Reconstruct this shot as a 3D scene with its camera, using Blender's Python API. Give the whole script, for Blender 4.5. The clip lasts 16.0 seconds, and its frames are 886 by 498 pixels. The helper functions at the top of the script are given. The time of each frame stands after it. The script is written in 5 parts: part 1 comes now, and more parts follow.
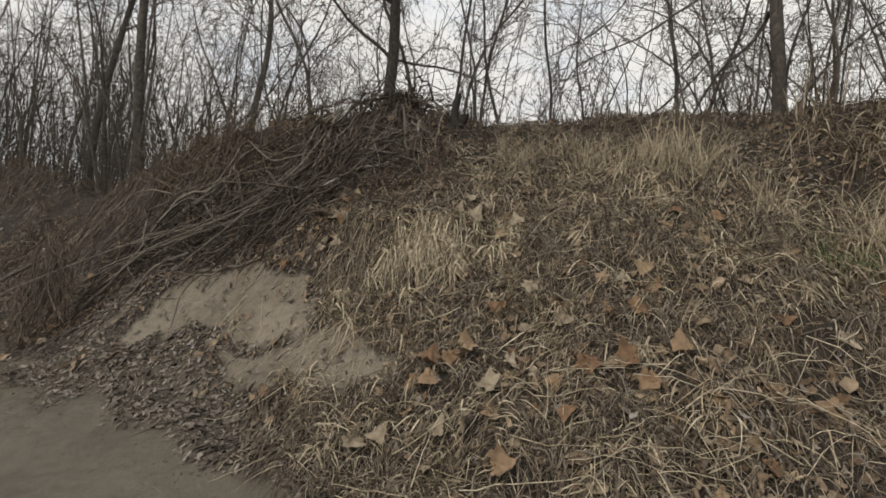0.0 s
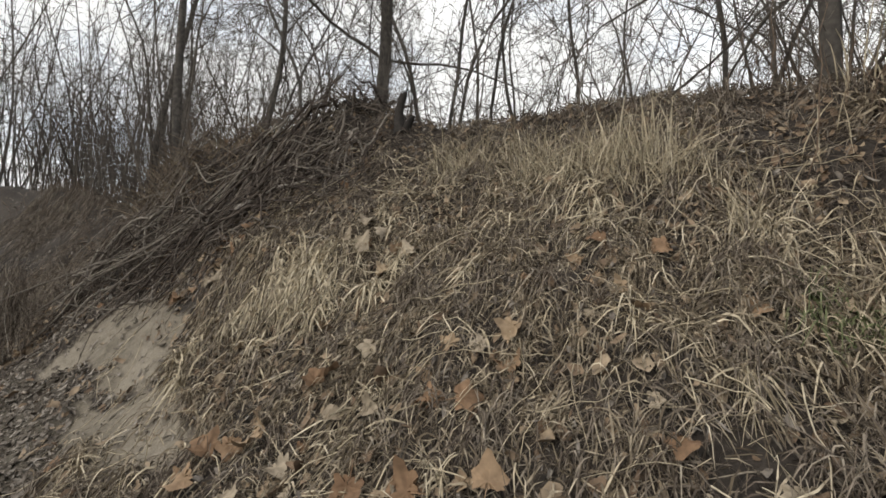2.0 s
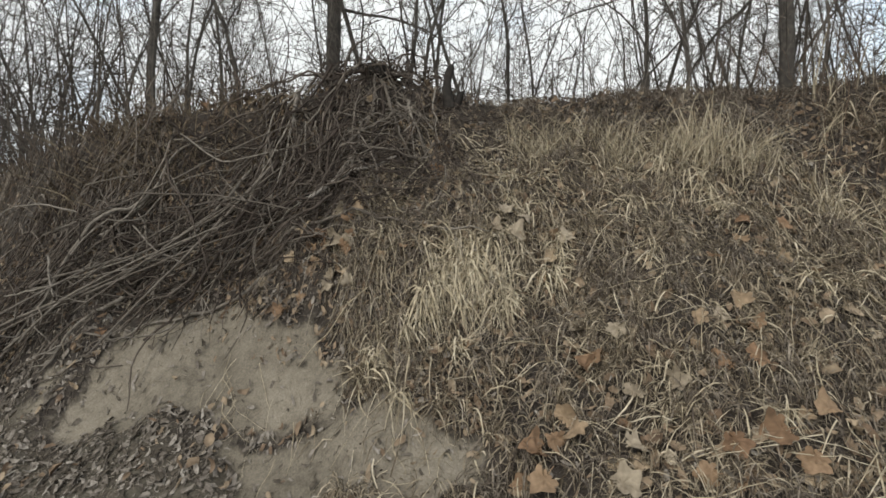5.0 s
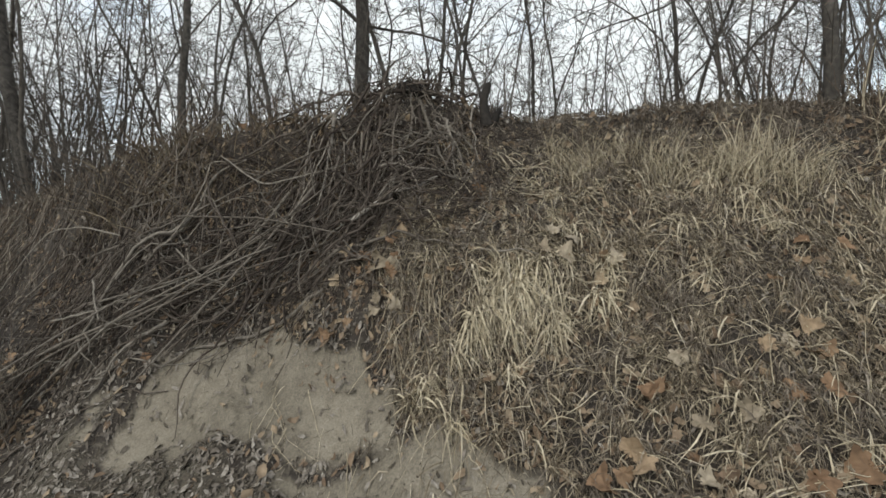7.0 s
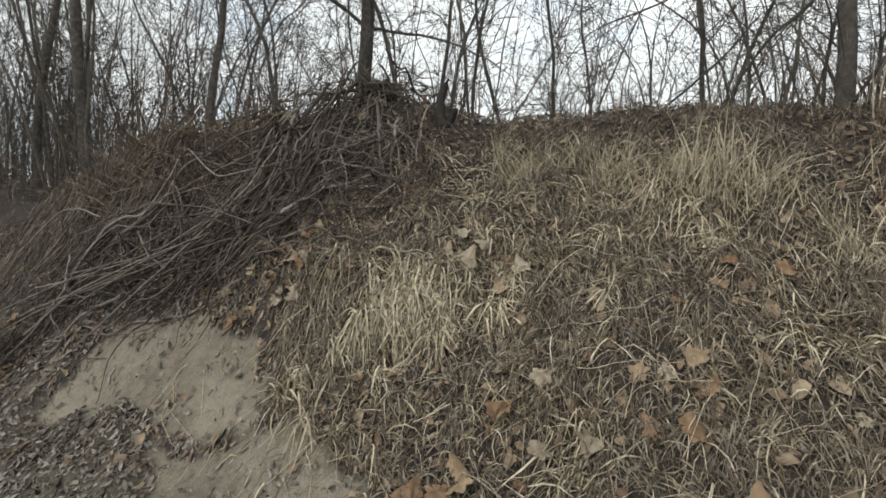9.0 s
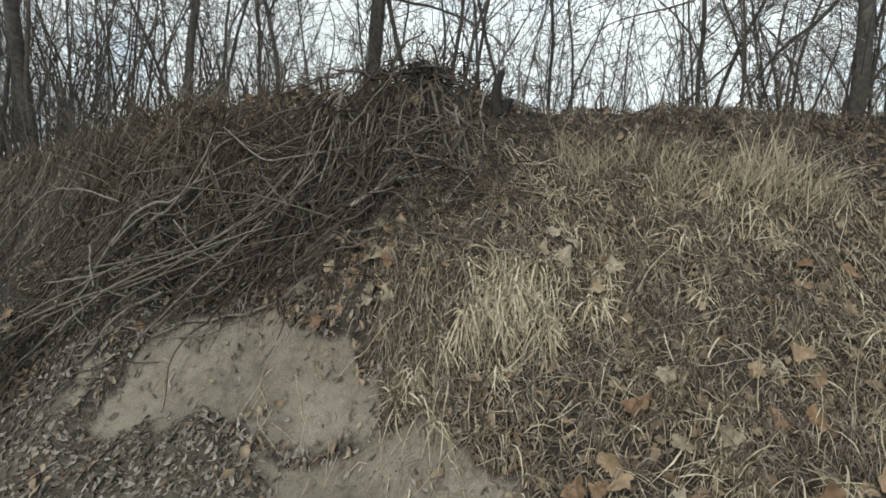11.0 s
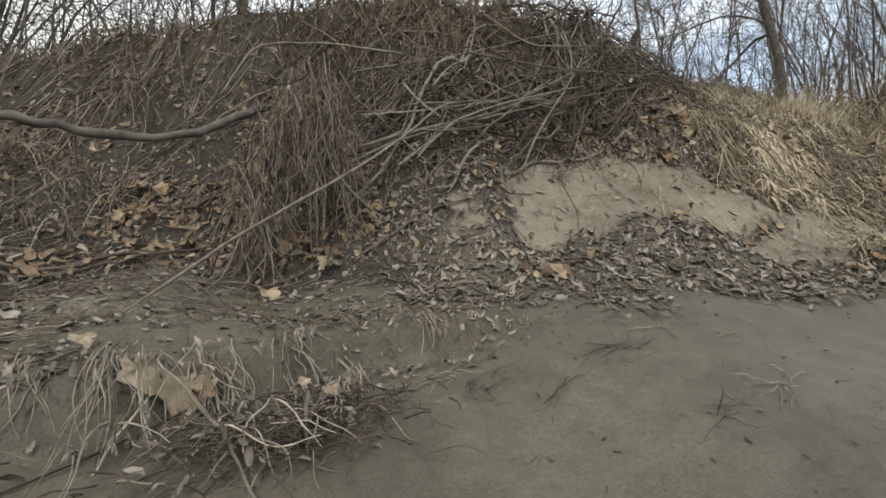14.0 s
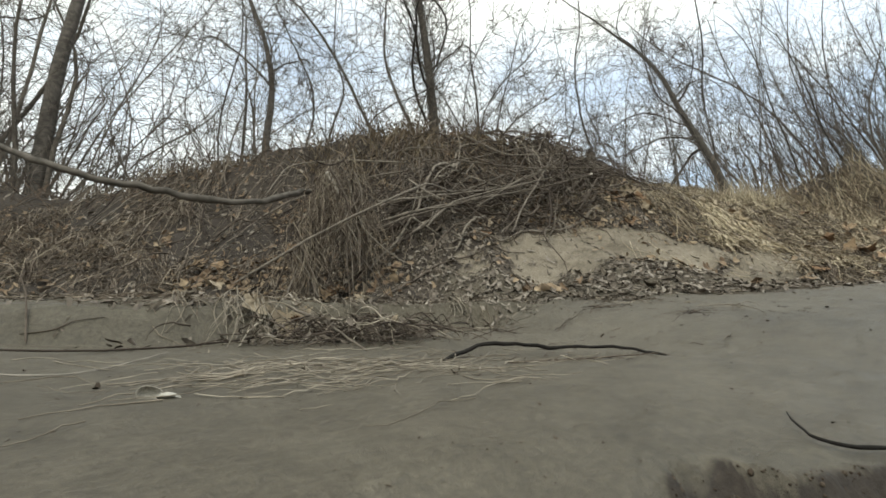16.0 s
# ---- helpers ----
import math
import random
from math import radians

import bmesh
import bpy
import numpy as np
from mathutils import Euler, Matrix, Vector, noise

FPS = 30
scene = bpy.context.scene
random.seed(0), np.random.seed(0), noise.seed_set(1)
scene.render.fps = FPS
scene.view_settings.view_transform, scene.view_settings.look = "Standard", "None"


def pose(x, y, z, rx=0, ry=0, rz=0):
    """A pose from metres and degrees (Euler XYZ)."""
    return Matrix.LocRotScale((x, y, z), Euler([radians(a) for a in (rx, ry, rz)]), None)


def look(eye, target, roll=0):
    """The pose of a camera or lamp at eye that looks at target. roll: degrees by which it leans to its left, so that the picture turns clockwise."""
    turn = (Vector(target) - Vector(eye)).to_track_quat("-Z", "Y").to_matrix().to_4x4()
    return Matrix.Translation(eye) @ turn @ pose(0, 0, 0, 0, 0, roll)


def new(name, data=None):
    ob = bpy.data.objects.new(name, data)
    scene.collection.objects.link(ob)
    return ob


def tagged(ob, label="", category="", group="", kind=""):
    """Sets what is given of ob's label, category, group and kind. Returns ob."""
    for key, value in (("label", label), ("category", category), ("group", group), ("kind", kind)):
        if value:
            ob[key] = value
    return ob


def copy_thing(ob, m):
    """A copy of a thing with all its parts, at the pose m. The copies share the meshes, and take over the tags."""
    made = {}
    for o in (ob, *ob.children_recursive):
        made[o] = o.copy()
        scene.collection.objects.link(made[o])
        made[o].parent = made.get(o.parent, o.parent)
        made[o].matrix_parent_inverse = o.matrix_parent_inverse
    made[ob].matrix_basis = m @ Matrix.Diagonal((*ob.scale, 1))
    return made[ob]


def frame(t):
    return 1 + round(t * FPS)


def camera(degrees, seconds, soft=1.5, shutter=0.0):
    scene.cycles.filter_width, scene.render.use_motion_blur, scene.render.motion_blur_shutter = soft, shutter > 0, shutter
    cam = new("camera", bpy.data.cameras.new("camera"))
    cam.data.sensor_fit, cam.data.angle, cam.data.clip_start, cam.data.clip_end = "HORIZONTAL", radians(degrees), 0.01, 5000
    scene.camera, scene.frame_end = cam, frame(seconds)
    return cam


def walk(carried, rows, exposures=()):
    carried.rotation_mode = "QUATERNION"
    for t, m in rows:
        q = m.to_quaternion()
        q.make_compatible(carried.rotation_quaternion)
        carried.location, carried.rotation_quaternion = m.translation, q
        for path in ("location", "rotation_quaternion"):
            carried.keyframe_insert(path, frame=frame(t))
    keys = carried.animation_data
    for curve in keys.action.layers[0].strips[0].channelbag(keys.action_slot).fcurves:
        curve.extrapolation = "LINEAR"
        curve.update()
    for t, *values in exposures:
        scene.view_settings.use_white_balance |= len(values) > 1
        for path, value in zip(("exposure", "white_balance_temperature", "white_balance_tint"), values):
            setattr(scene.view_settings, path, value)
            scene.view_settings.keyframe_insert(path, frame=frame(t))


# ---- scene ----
cam = camera(88.0, 16.0, soft=1.65, shutter=0.0)
# seconds, place in metres, turn in degrees
ROWS = [
    (0, -0.086, -0.030, 1.477, 92.67, -1.86, 4.91),
    (0.5, 0.071, 0.090, 1.381, 91.30, -1.77, 8.84),
    (1, 0.290, 0.284, 1.429, 89.84, -3.24, 12.26),
    (1.2, 0.348, 0.366, 1.423, 100.44, -2.86, 12.66),
    (1.5, 0.610, 0.554, 1.604, 92.54, -2.16, 16.27),
    (2, 0.940, 0.766, 1.713, 92.49, -1.73, 18.02),
    (2.5, 1.119, 0.871, 1.758, 90.03, -14.56, 17.84),
    (3, 0.866, 0.773, 1.768, 90.29, -9.38, 16.92),
    (3.5, 0.433, 0.571, 1.820, 90.06, -2.25, 13.17),
    (4, 0.134, 0.493, 1.890, 87.02, -2.60, 6.43),
    (4.5, -0.228, 0.442, 1.925, 85.35, -3.31, 0.17),
    (5, -0.798, 0.486, 1.958, 85.04, 2.33, -7.05),
    (5.2, -1.050, 0.539, 1.982, 85.23, 3.73, -9.14),
    (7.3, -0.924, 0.550, 2.041, 86.43, 2.15, -3.95),
    (7.5, -0.820, 0.509, 2.029, 87.82, 1.46, -2.35),
    (8, -0.576, 0.428, 1.980, 83.25, 3.00, -0.64),
    (8.5, -0.199, 0.505, 1.987, 84.16, 0.92, 3.16),
    (8.7, -0.083, 0.556, 1.985, 87.12, -0.27, 4.56),
    (10.8, -0.682, 0.600, 2.168, 82.09, -1.13, -2.76),
    (11, -0.930, 0.584, 2.151, 82.56, -1.44, -4.73),
    (11.5, -1.522, 0.662, 2.306, 81.13, -0.05, -10.86),
    (12, -1.999, 0.776, 2.294, 80.61, -0.66, -16.43),
    (12.5, -2.563, 0.908, 1.811, 86.41, -1.84, -22.09),
    (13, -3.074, 1.164, 1.223, 92.65, 0.38, -27.45),
    (13.5, -3.444, 1.347, 0.854, 94.20, 2.60, -31.51),
    (14, -3.700, 1.405, 0.772, 95.29, 1.15, -32.27),
    (14.5, -3.840, 1.416, 0.706, 95.98, 0.82, -33.07),
    (15, -3.812, 1.471, 0.327, 99.34, 1.53, -34.05),
    (15.3, -3.849, 1.388, 0.242, 98.25, -0.37, -34.52),
    (15.5, -3.867, 1.342, 0.253, 107.50, 5.34, -34.66),
    (16, -3.930, 1.262, 0.264, 113.60, 6.40, -31.80),
]
# seconds, stops, kelvin, tint
EXPOSURES = [(0.0, -0.42, 6850, 9), (1.0, -0.19, 6700, 9), (2.5, -0.12, 6600, 8), (4.5, -0.17, 6450, 6), (5.5, -0.14, 6400, 6), (7.5, -0.15, 6250, 4), (8.5, -0.13, 6350, 5), (11.0, -0.11, 6150, 1), (13.0, -0.06, 6300, 3), (14.0, 0.12, 6500, 5), (14.5, 0.18, 6550, 3), (15.5, 0.14, 6650, 2), (16.0, 0.12, 6650, 1)]
walk(cam, [(t, pose(x, y, z, rx, ry, rz)) for t, x, y, z, rx, ry, rz in ROWS], EXPOSURES)

# ---- world and light: a bright evening sky with thin broken cloud ----
world = bpy.data.worlds.new("sky")
scene.world = world
world.use_nodes = True
wn, wl = world.node_tree.nodes, world.node_tree.links
wn.clear()
w_out = wn.new("ShaderNodeOutputWorld")
w_bg = wn.new("ShaderNodeBackground")
w_sky = wn.new("ShaderNodeTexSky")
w_sky.sky_type = "NISHITA"
w_sky.sun_disc = False
w_sky.sun_elevation, w_sky.sun_rotation = radians(44), radians(222)
w_geo = wn.new("ShaderNodeTexCoord")
w_map = wn.new("ShaderNodeMapping")
w_map.inputs["Scale"].default_value = (1.0, 1.0, 2.2)
w_noise = wn.new("ShaderNodeTexNoise")
w_noise.inputs["Scale"].default_value = 1.7
w_noise.inputs["Detail"].default_value = 6.0
w_ramp = wn.new("ShaderNodeValToRGB")
w_ramp.color_ramp.elements[0].position, w_ramp.color_ramp.elements[1].position = 0.36, 0.56
w_mix = wn.new("ShaderNodeMix")
w_mix.data_type = "RGBA"
w_mix.inputs["B"].default_value = (12.5, 12.5, 12.6, 1.0)
w_bg.inputs["Strength"].default_value = 0.11
wl.new(w_geo.outputs["Generated"], w_map.inputs["Vector"])
wl.new(w_map.outputs["Vector"], w_noise.inputs["Vector"])
wl.new(w_noise.outputs["Fac"], w_ramp.inputs["Fac"])
w_veil = wn.new("ShaderNodeMapRange")
w_veil.inputs["To Min"].default_value, w_veil.inputs["To Max"].default_value = 0.42, 1.0
wl.new(w_ramp.outputs["Color"], w_veil.inputs["Value"])
wl.new(w_veil.outputs["Result"], w_mix.inputs["Factor"])
w_gain = wn.new("ShaderNodeMix")
w_gain.data_type, w_gain.blend_type = "RGBA", "MULTIPLY"
w_gain.inputs["Factor"].default_value = 1.0
w_gain.inputs["B"].default_value = (2.7, 2.85, 2.85, 1.0)
wl.new(w_sky.outputs["Color"], w_gain.inputs["A"])
wl.new(w_gain.outputs["Result"], w_mix.inputs["A"])
wl.new(w_mix.outputs["Result"], w_bg.inputs["Color"])
wl.new(w_bg.outputs["Background"], w_out.inputs["Surface"])
sun = new("sun", bpy.data.lights.new("sun", "SUN"))
sun.data.energy, sun.data.angle, sun.data.color = 1.7, radians(12), (1.0, 0.93, 0.82)
sun.matrix_world = look((-9, -7, 13), (0, 3, 1))
scene.view_settings.exposure = 0.0


# ---- materials ----
def principled(name):
    m = bpy.data.materials.new(name)
    m.use_nodes = True
    nt = m.node_tree
    return m, nt, nt.nodes["Principled BSDF"]


def ramp_node(nt, colours, grey=0.19):
    r = nt.nodes.new("ShaderNodeValToRGB")
    els = r.color_ramp.elements
    while len(els) < len(colours):
        els.new(0.5)
    for i, c in enumerate(colours):
        els[i].position = i / max(1, len(colours) - 1)
        lum = 0.3 * c[0] + 0.6 * c[1] + 0.1 * c[2]
        els[i].color = (*[v + grey * (lum - v) for v in c], 1.0)
    return r


def organic(name, colours, rough=0.85, grain=60.0, bump=0.25, by_object=False, spread=0.75):
    """Straw, bark, leaves: a colour for each strand or leaf, broken by grain."""
    m, nt, bsdf = principled(name)
    n, l = nt.nodes, nt.links
    info = n.new("ShaderNodeObjectInfo") if by_object else n.new("ShaderNodeNewGeometry")
    rnd = info.outputs["Random"] if by_object else info.outputs["Random Per Island"]
    co = n.new("ShaderNodeTexCoord")
    tex = n.new("ShaderNodeTexNoise")
    tex.inputs["Scale"].default_value = grain
    tex.inputs["Detail"].default_value = 4.0
    l.new(co.outputs["Object"], tex.inputs["Vector"])
    mixf = n.new("ShaderNodeMix")
    mixf.inputs["Factor"].default_value = 1.0 - spread
    l.new(rnd, mixf.inputs["A"])
    l.new(tex.outputs["Fac"], mixf.inputs["B"])
    r = ramp_node(nt, colours)
    l.new(mixf.outputs["Result"], r.inputs["Fac"])
    dark = n.new("ShaderNodeMix")
    dark.data_type, dark.blend_type = "RGBA", "MULTIPLY"
    g2 = n.new("ShaderNodeMapRange")
    g2.inputs["From Min"].default_value, g2.inputs["From Max"].default_value = 0.3, 0.7
    g2.inputs["To Min"].default_value, g2.inputs["To Max"].default_value = 0.62, 1.12
    l.new(tex.outputs["Fac"], g2.inputs["Value"])
    dark.inputs["Factor"].default_value = 1.0
    l.new(r.outputs["Color"], dark.inputs["A"])
    l.new(g2.outputs["Result"], dark.inputs["B"])
    l.new(dark.outputs["Result"], bsdf.inputs["Base Color"])
    bsdf.inputs["Roughness"].default_value = rough
    bsdf.inputs["Specular IOR Level"].default_value = 0.2
    if bump:
        b = n.new("ShaderNodeBump")
        b.inputs["Strength"].default_value = bump
        b.inputs["Distance"].default_value = 0.004
        l.new(tex.outputs["Fac"], b.inputs["Height"])
        l.new(b.outputs["Normal"], bsdf.inputs["Normal"])
    return m


M_STRAW = organic("dry_straw", [(0.05, 0.035, 0.022), (0.14, 0.104, 0.064), (0.275, 0.215, 0.137), (0.52, 0.425, 0.29)], grain=40)
M_PALE = organic("pale_straw", [(0.31, 0.245, 0.148), (0.45, 0.365, 0.23), (0.6, 0.51, 0.36)], grain=40)
M_GREYSTRAW = organic("weathered_stems", [(0.05, 0.036, 0.026), (0.115, 0.086, 0.062), (0.21, 0.165, 0.12), (0.36, 0.3, 0.22)], grain=40)
M_CANE = organic("red_brown_canes", [(0.075, 0.047, 0.03), (0.15, 0.098, 0.063), (0.25, 0.172, 0.112)], grain=50)
M_STICK = organic("dead_wood", [(0.022, 0.015, 0.011), (0.056, 0.04, 0.03), (0.11, 0.083, 0.063), (0.24, 0.197, 0.153)], grain=45, bump=0.5)
M_STICKOB = organic("dead_branch", [(0.028, 0.019, 0.014), (0.068, 0.049, 0.037), (0.155, 0.123, 0.095)], grain=45, bump=0.6, by_object=True)
M_TOPSTICK = organic("weathered_branch", [(0.1, 0.08, 0.061), (0.165, 0.136, 0.107), (0.27, 0.23, 0.185)], grain=45, bump=0.6, by_object=True)
M_PALEWOOD = organic("bleached_wood", [(0.27, 0.235, 0.195), (0.38, 0.34, 0.29)], grain=35, bump=0.5, by_object=True)
M_BARK = organic("grey_bark", [(0.04, 0.034, 0.028), (0.08, 0.068, 0.057), (0.15, 0.13, 0.11)], grain=22, bump=0.9, by_object=True, spread=0.35)
M_TWIG = organic("tree_twigs", [(0.055, 0.045, 0.036), (0.11, 0.091, 0.073), (0.18, 0.152, 0.125)], grain=20, bump=0)
M_CHAR = organic("charred_stump", [(0.01, 0.008, 0.007), (0.022, 0.018, 0.015), (0.042, 0.034, 0.028)], grain=30, bump=0.9, by_object=True)
M_LITTER = organic("small_dead_leaves", [(0.036, 0.028, 0.02), (0.088, 0.07, 0.05), (0.155, 0.126, 0.1), (0.235, 0.198, 0.16), (0.39, 0.345, 0.29)], grain=60, bump=0.15)
M_LEAF = organic("brown_leaf", [(0.16, 0.085, 0.04), (0.24, 0.14, 0.07), (0.3, 0.2, 0.11), (0.37, 0.275, 0.165)], grain=30, by_object=True, spread=0.85)
M_LEAFPALE = organic("tan_leaf", [(0.2, 0.15, 0.095), (0.28, 0.22, 0.145), (0.37, 0.3, 0.21)], grain=30, by_object=True, spread=0.6)
M_LEAFSTUFF = organic("brown_leaves", [(0.11, 0.066, 0.038), (0.18, 0.116, 0.067), (0.26, 0.182, 0.108), (0.35, 0.265, 0.165)], grain=30)
M_ROOT = organic("pale_rootlets", [(0.14, 0.115, 0.085), (0.26, 0.218, 0.165), (0.43, 0.372, 0.29)], grain=40)
M_SHELL = organic("mussel_shell", [(0.2, 0.18, 0.15), (0.34, 0.31, 0.26), (0.5, 0.47, 0.41)], rough=0.5, grain=300, by_object=True)
M_OCHRE = organic("ochre_growth", [(0.07, 0.05, 0.029), (0.145, 0.106, 0.062), (0.235, 0.178, 0.108), (0.35, 0.275, 0.175)], grain=40)
M_GREEN = organic("fresh_green", [(0.07, 0.085, 0.03), (0.12, 0.14, 0.05), (0.17, 0.18, 0.08)], grain=40)


def ground_material():
    m, nt, bsdf = principled("bank_earth")
    n, l = nt.nodes, nt.links
    co = n.new("ShaderNodeTexCoord")

    def tex(scale, detail=6.0, rough=0.6):
        t = n.new("ShaderNodeTexNoise")
        t.inputs["Scale"].default_value, t.inputs["Detail"].default_value, t.inputs["Roughness"].default_value = scale, detail, rough
        l.new(co.outputs["Object"], t.inputs["Vector"])
        return t

    big, fine, grit = tex(1.7), tex(16.0, 10.0, 0.74), tex(130.0, 6.0, 0.7)
    soil = ramp_node(nt, [(0.017, 0.012, 0.009), (0.04, 0.03, 0.022), (0.08, 0.062, 0.046)])
    sand = ramp_node(nt, [(0.085, 0.068, 0.045), (0.198, 0.163, 0.115), (0.3, 0.255, 0.19)])
    mud = ramp_node(nt, [(0.047, 0.039, 0.026), (0.097, 0.081, 0.054), (0.155, 0.132, 0.092)])
    blend = n.new("ShaderNodeMix")
    blend.inputs["Factor"].default_value = 0.5
    l.new(big.outputs["Fac"], blend.inputs["A"])
    l.new(fine.outputs["Fac"], blend.inputs["B"])
    spread = n.new("ShaderNodeMapRange")
    spread.inputs["From Min"].default_value, spread.inputs["From Max"].default_value = 0.3, 0.7
    l.new(blend.outputs["Result"], spread.inputs["Value"])
    for r in (soil, sand, mud):
        l.new(spread.outputs["Result"], r.inputs["Fac"])
    prev = soil.outputs["Color"]
    masks = {}
    for key, r in (("sand", sand), ("mud", mud)):
        a = n.new("ShaderNodeAttribute")
        a.attribute_name = key
        masks[key] = a
        mx = n.new("ShaderNodeMix")
        mx.data_type = "RGBA"
        edge = n.new("ShaderNodeMath")
        edge.operation = "ADD"
        off = n.new("ShaderNodeMath")
        off.operation = "MULTIPLY_ADD"
        off.inputs[1].default_value, off.inputs[2].default_value = 0.9, -0.45
        l.new(fine.outputs["Fac"], off.inputs[0])
        l.new(a.outputs["Fac"], edge.inputs[0])
        l.new(off.outputs["Value"], edge.inputs[1])
        mr = n.new("ShaderNodeMapRange")
        mr.inputs["From Min"].default_value, mr.inputs["From Max"].default_value = 0.28, 0.72
        l.new(edge.outputs["Value"], mr.inputs["Value"])
        l.new(mr.outputs["Result"], mx.inputs["Factor"])
        l.new(prev, mx.inputs["A"])
        l.new(r.outputs["Color"], mx.inputs["B"])
        prev = mx.outputs["Result"]
    gm = n.new("ShaderNodeMix")
    gm.data_type, gm.blend_type = "RGBA", "MULTIPLY"
    gm.inputs["Factor"].default_value = 1.0
    gr = n.new("ShaderNodeMapRange")
    gr.inputs["From Min"].default_value, gr.inputs["From Max"].default_value = 0.3, 0.7
    gr.inputs["To Min"].default_value, gr.inputs["To Max"].default_value = 0.6, 1.24
    l.new(grit.outputs["Fac"], gr.inputs["Value"])
    l.new(prev, gm.inputs["A"])
    l.new(gr.outputs["Result"], gm.inputs["B"])
    l.new(gm.outputs["Result"], bsdf.inputs["Base Color"])
    wet = n.new("ShaderNodeMapRange")
    wet.inputs["To Min"].default_value, wet.inputs["To Max"].default_value = 0.95, 0.5
    wa = n.new("ShaderNodeAttribute")
    wa.attribute_name = "wet"
    l.new(wa.outputs["Fac"], wet.inputs["Value"])
    l.new(wet.outputs["Result"], bsdf.inputs["Roughness"])
    bsdf.inputs["Specular IOR Level"].default_value = 0.4
    hsum = n.new("ShaderNodeMath")
    hsum.operation = "MULTIPLY_ADD"
    hsum.inputs[1].default_value = 0.5
    l.new(grit.outputs["Fac"], hsum.inputs[0])
    l.new(fine.outputs["Fac"], hsum.inputs[2])
    b = n.new("ShaderNodeBump")
    b.inputs["Strength"].default_value, b.inputs["Distance"].default_value = 0.6, 0.014
    l.new(hsum.outputs["Value"], b.inputs["Height"])
    l.new(b.outputs["Normal"], bsdf.inputs["Normal"])
    return m


M_GROUND = ground_material()

# ---- plan of the bank ----
# PLAN BEGIN


def lattice(i, j, seed):
    v = np.sin(i * 127.1 + j * 311.7 + seed * 74.7) * 43758.5453
    return v - np.floor(v)


def vnoise(x, y, scale, seed=0):
    """Smooth value noise, -1 to 1."""
    x, y = np.asarray(x) / scale, np.asarray(y) / scale
    i, j = np.floor(x), np.floor(y)
    u, v = x - i, y - j
    u, v = u * u * (3 - 2 * u), v * v * (3 - 2 * v)
    a = lattice(i, j, seed) * (1 - u) + lattice(i + 1, j, seed) * u
    b = lattice(i, j + 1, seed) * (1 - u) + lattice(i + 1, j + 1, seed) * u
    return 2 * (a * (1 - v) + b * v) - 1


def smooth(a, b, x):
    t = np.clip((x - a) / (b - a), 0, 1)
    return t * t * (3 - 2 * t)


def foot_y(x):
    return np.interp(x, [-8, -4, -3.1, -2.2, -1.5, -1, -0.5, 0, 1, 2, 4], [2.75, 2.6, 2.48, 2.36, 2.06, 1.68, 1.44, 1.23, 1.0, 0.9, 0.8])


def foot_z(x):
    return np.interp(x, [-4, -3.3, -2.8, -2.2, -1.5, -1, 0, 1, 3], [0.69, 0.7, 0.71, 0.75, 0.75, 0.7, 0.66, 0.66, 0.7])


def crest_y(x):
    return np.interp(x, [-8, -4.5, -3.5, -2.6, -1.5, 0, 1, 2, 2.6, 3.4, 5, 9], [6.0, 5.0, 4.4, 3.9, 3.72, 3.7, 3.58, 3.35, 3.2, 2.5, 2.35, 2.3])


def crest_z(x):
    z = np.interp(x, [-9, -6.5, -5.0, -4.5, -3.5, -2.6, -1.7, -0.8, 0, 1, 2, 2.6, 3.4, 5, 9], [2.95, 2.68, 2.27, 2.18, 2.38, 2.58, 2.68, 2.74, 2.71, 2.68, 2.62, 2.66, 2.95, 3.05, 3.0])
    return z + 0.08 * np.exp(-((x + 0.85) / 0.3) ** 2)


def sand_mask(x, y):
    """The bare sandy scar at the foot of the bank, and its tongue to the right."""
    wob = 0.12 * vnoise(x, y, 0.2, 5) + 0.07 * vnoise(x, y, 0.07, 6) + 0.025 * vnoise(x, y, 0.025, 10)
    top = np.interp(x, [-2.5, -2.3, -2.1, -1.9, -1.68, -1.4, -1.15, -1.03, -0.9, -0.7, -0.55], [2.92, 3.09, 3.07, 3.04, 2.97, 2.83, 2.68, 2.53, 2.45, 2.36, 2.2])
    low = np.interp(x, [-2.5, -2.3, -2.15, -1.9, -1.65, -1.5, -1.38, -1.2, -1.0, -0.8, -0.53], [2.8, 2.77, 2.76, 2.7, 2.56, 2.42, 2.29, 2.19, 2.06, 2.02, 2.0])
    bar = np.exp(-((y - np.interp(x, [-1.75, -1.45, -1.15, -0.9], [2.58, 2.48, 2.41, 2.42])) / 0.035) ** 2) * smooth(-0.95, -1.2, x)
    m = smooth(-0.04, 0.06, top + 0.6 * wob - y) * smooth(-0.04, 0.06, y - low - 0.6 * wob)
    m = m * (1 - 0.75 * bar) * smooth(-2.6, -2.4, x + 1.6 * wob) * smooth(-0.34, -0.58, x + wob)
    side = smooth(0.1, 0.05, np.hypot((x + 2.57) * 0.8, y - 3.03) + 0.3 * wob)
    return np.maximum(m, 0.8 * side)


def lip_y(x):
    """Where the mud breaks off beside the end of the walk."""
    return np.interp(x, [-3.9, -3.74, -3.67, -3.6, -3.56, -3.54, -3.518, -3.48, -3.45, -3.1], [1.44, 1.455, 1.468, 1.482, 1.474, 1.447, 1.43, 1.42, 1.4, 1.24])


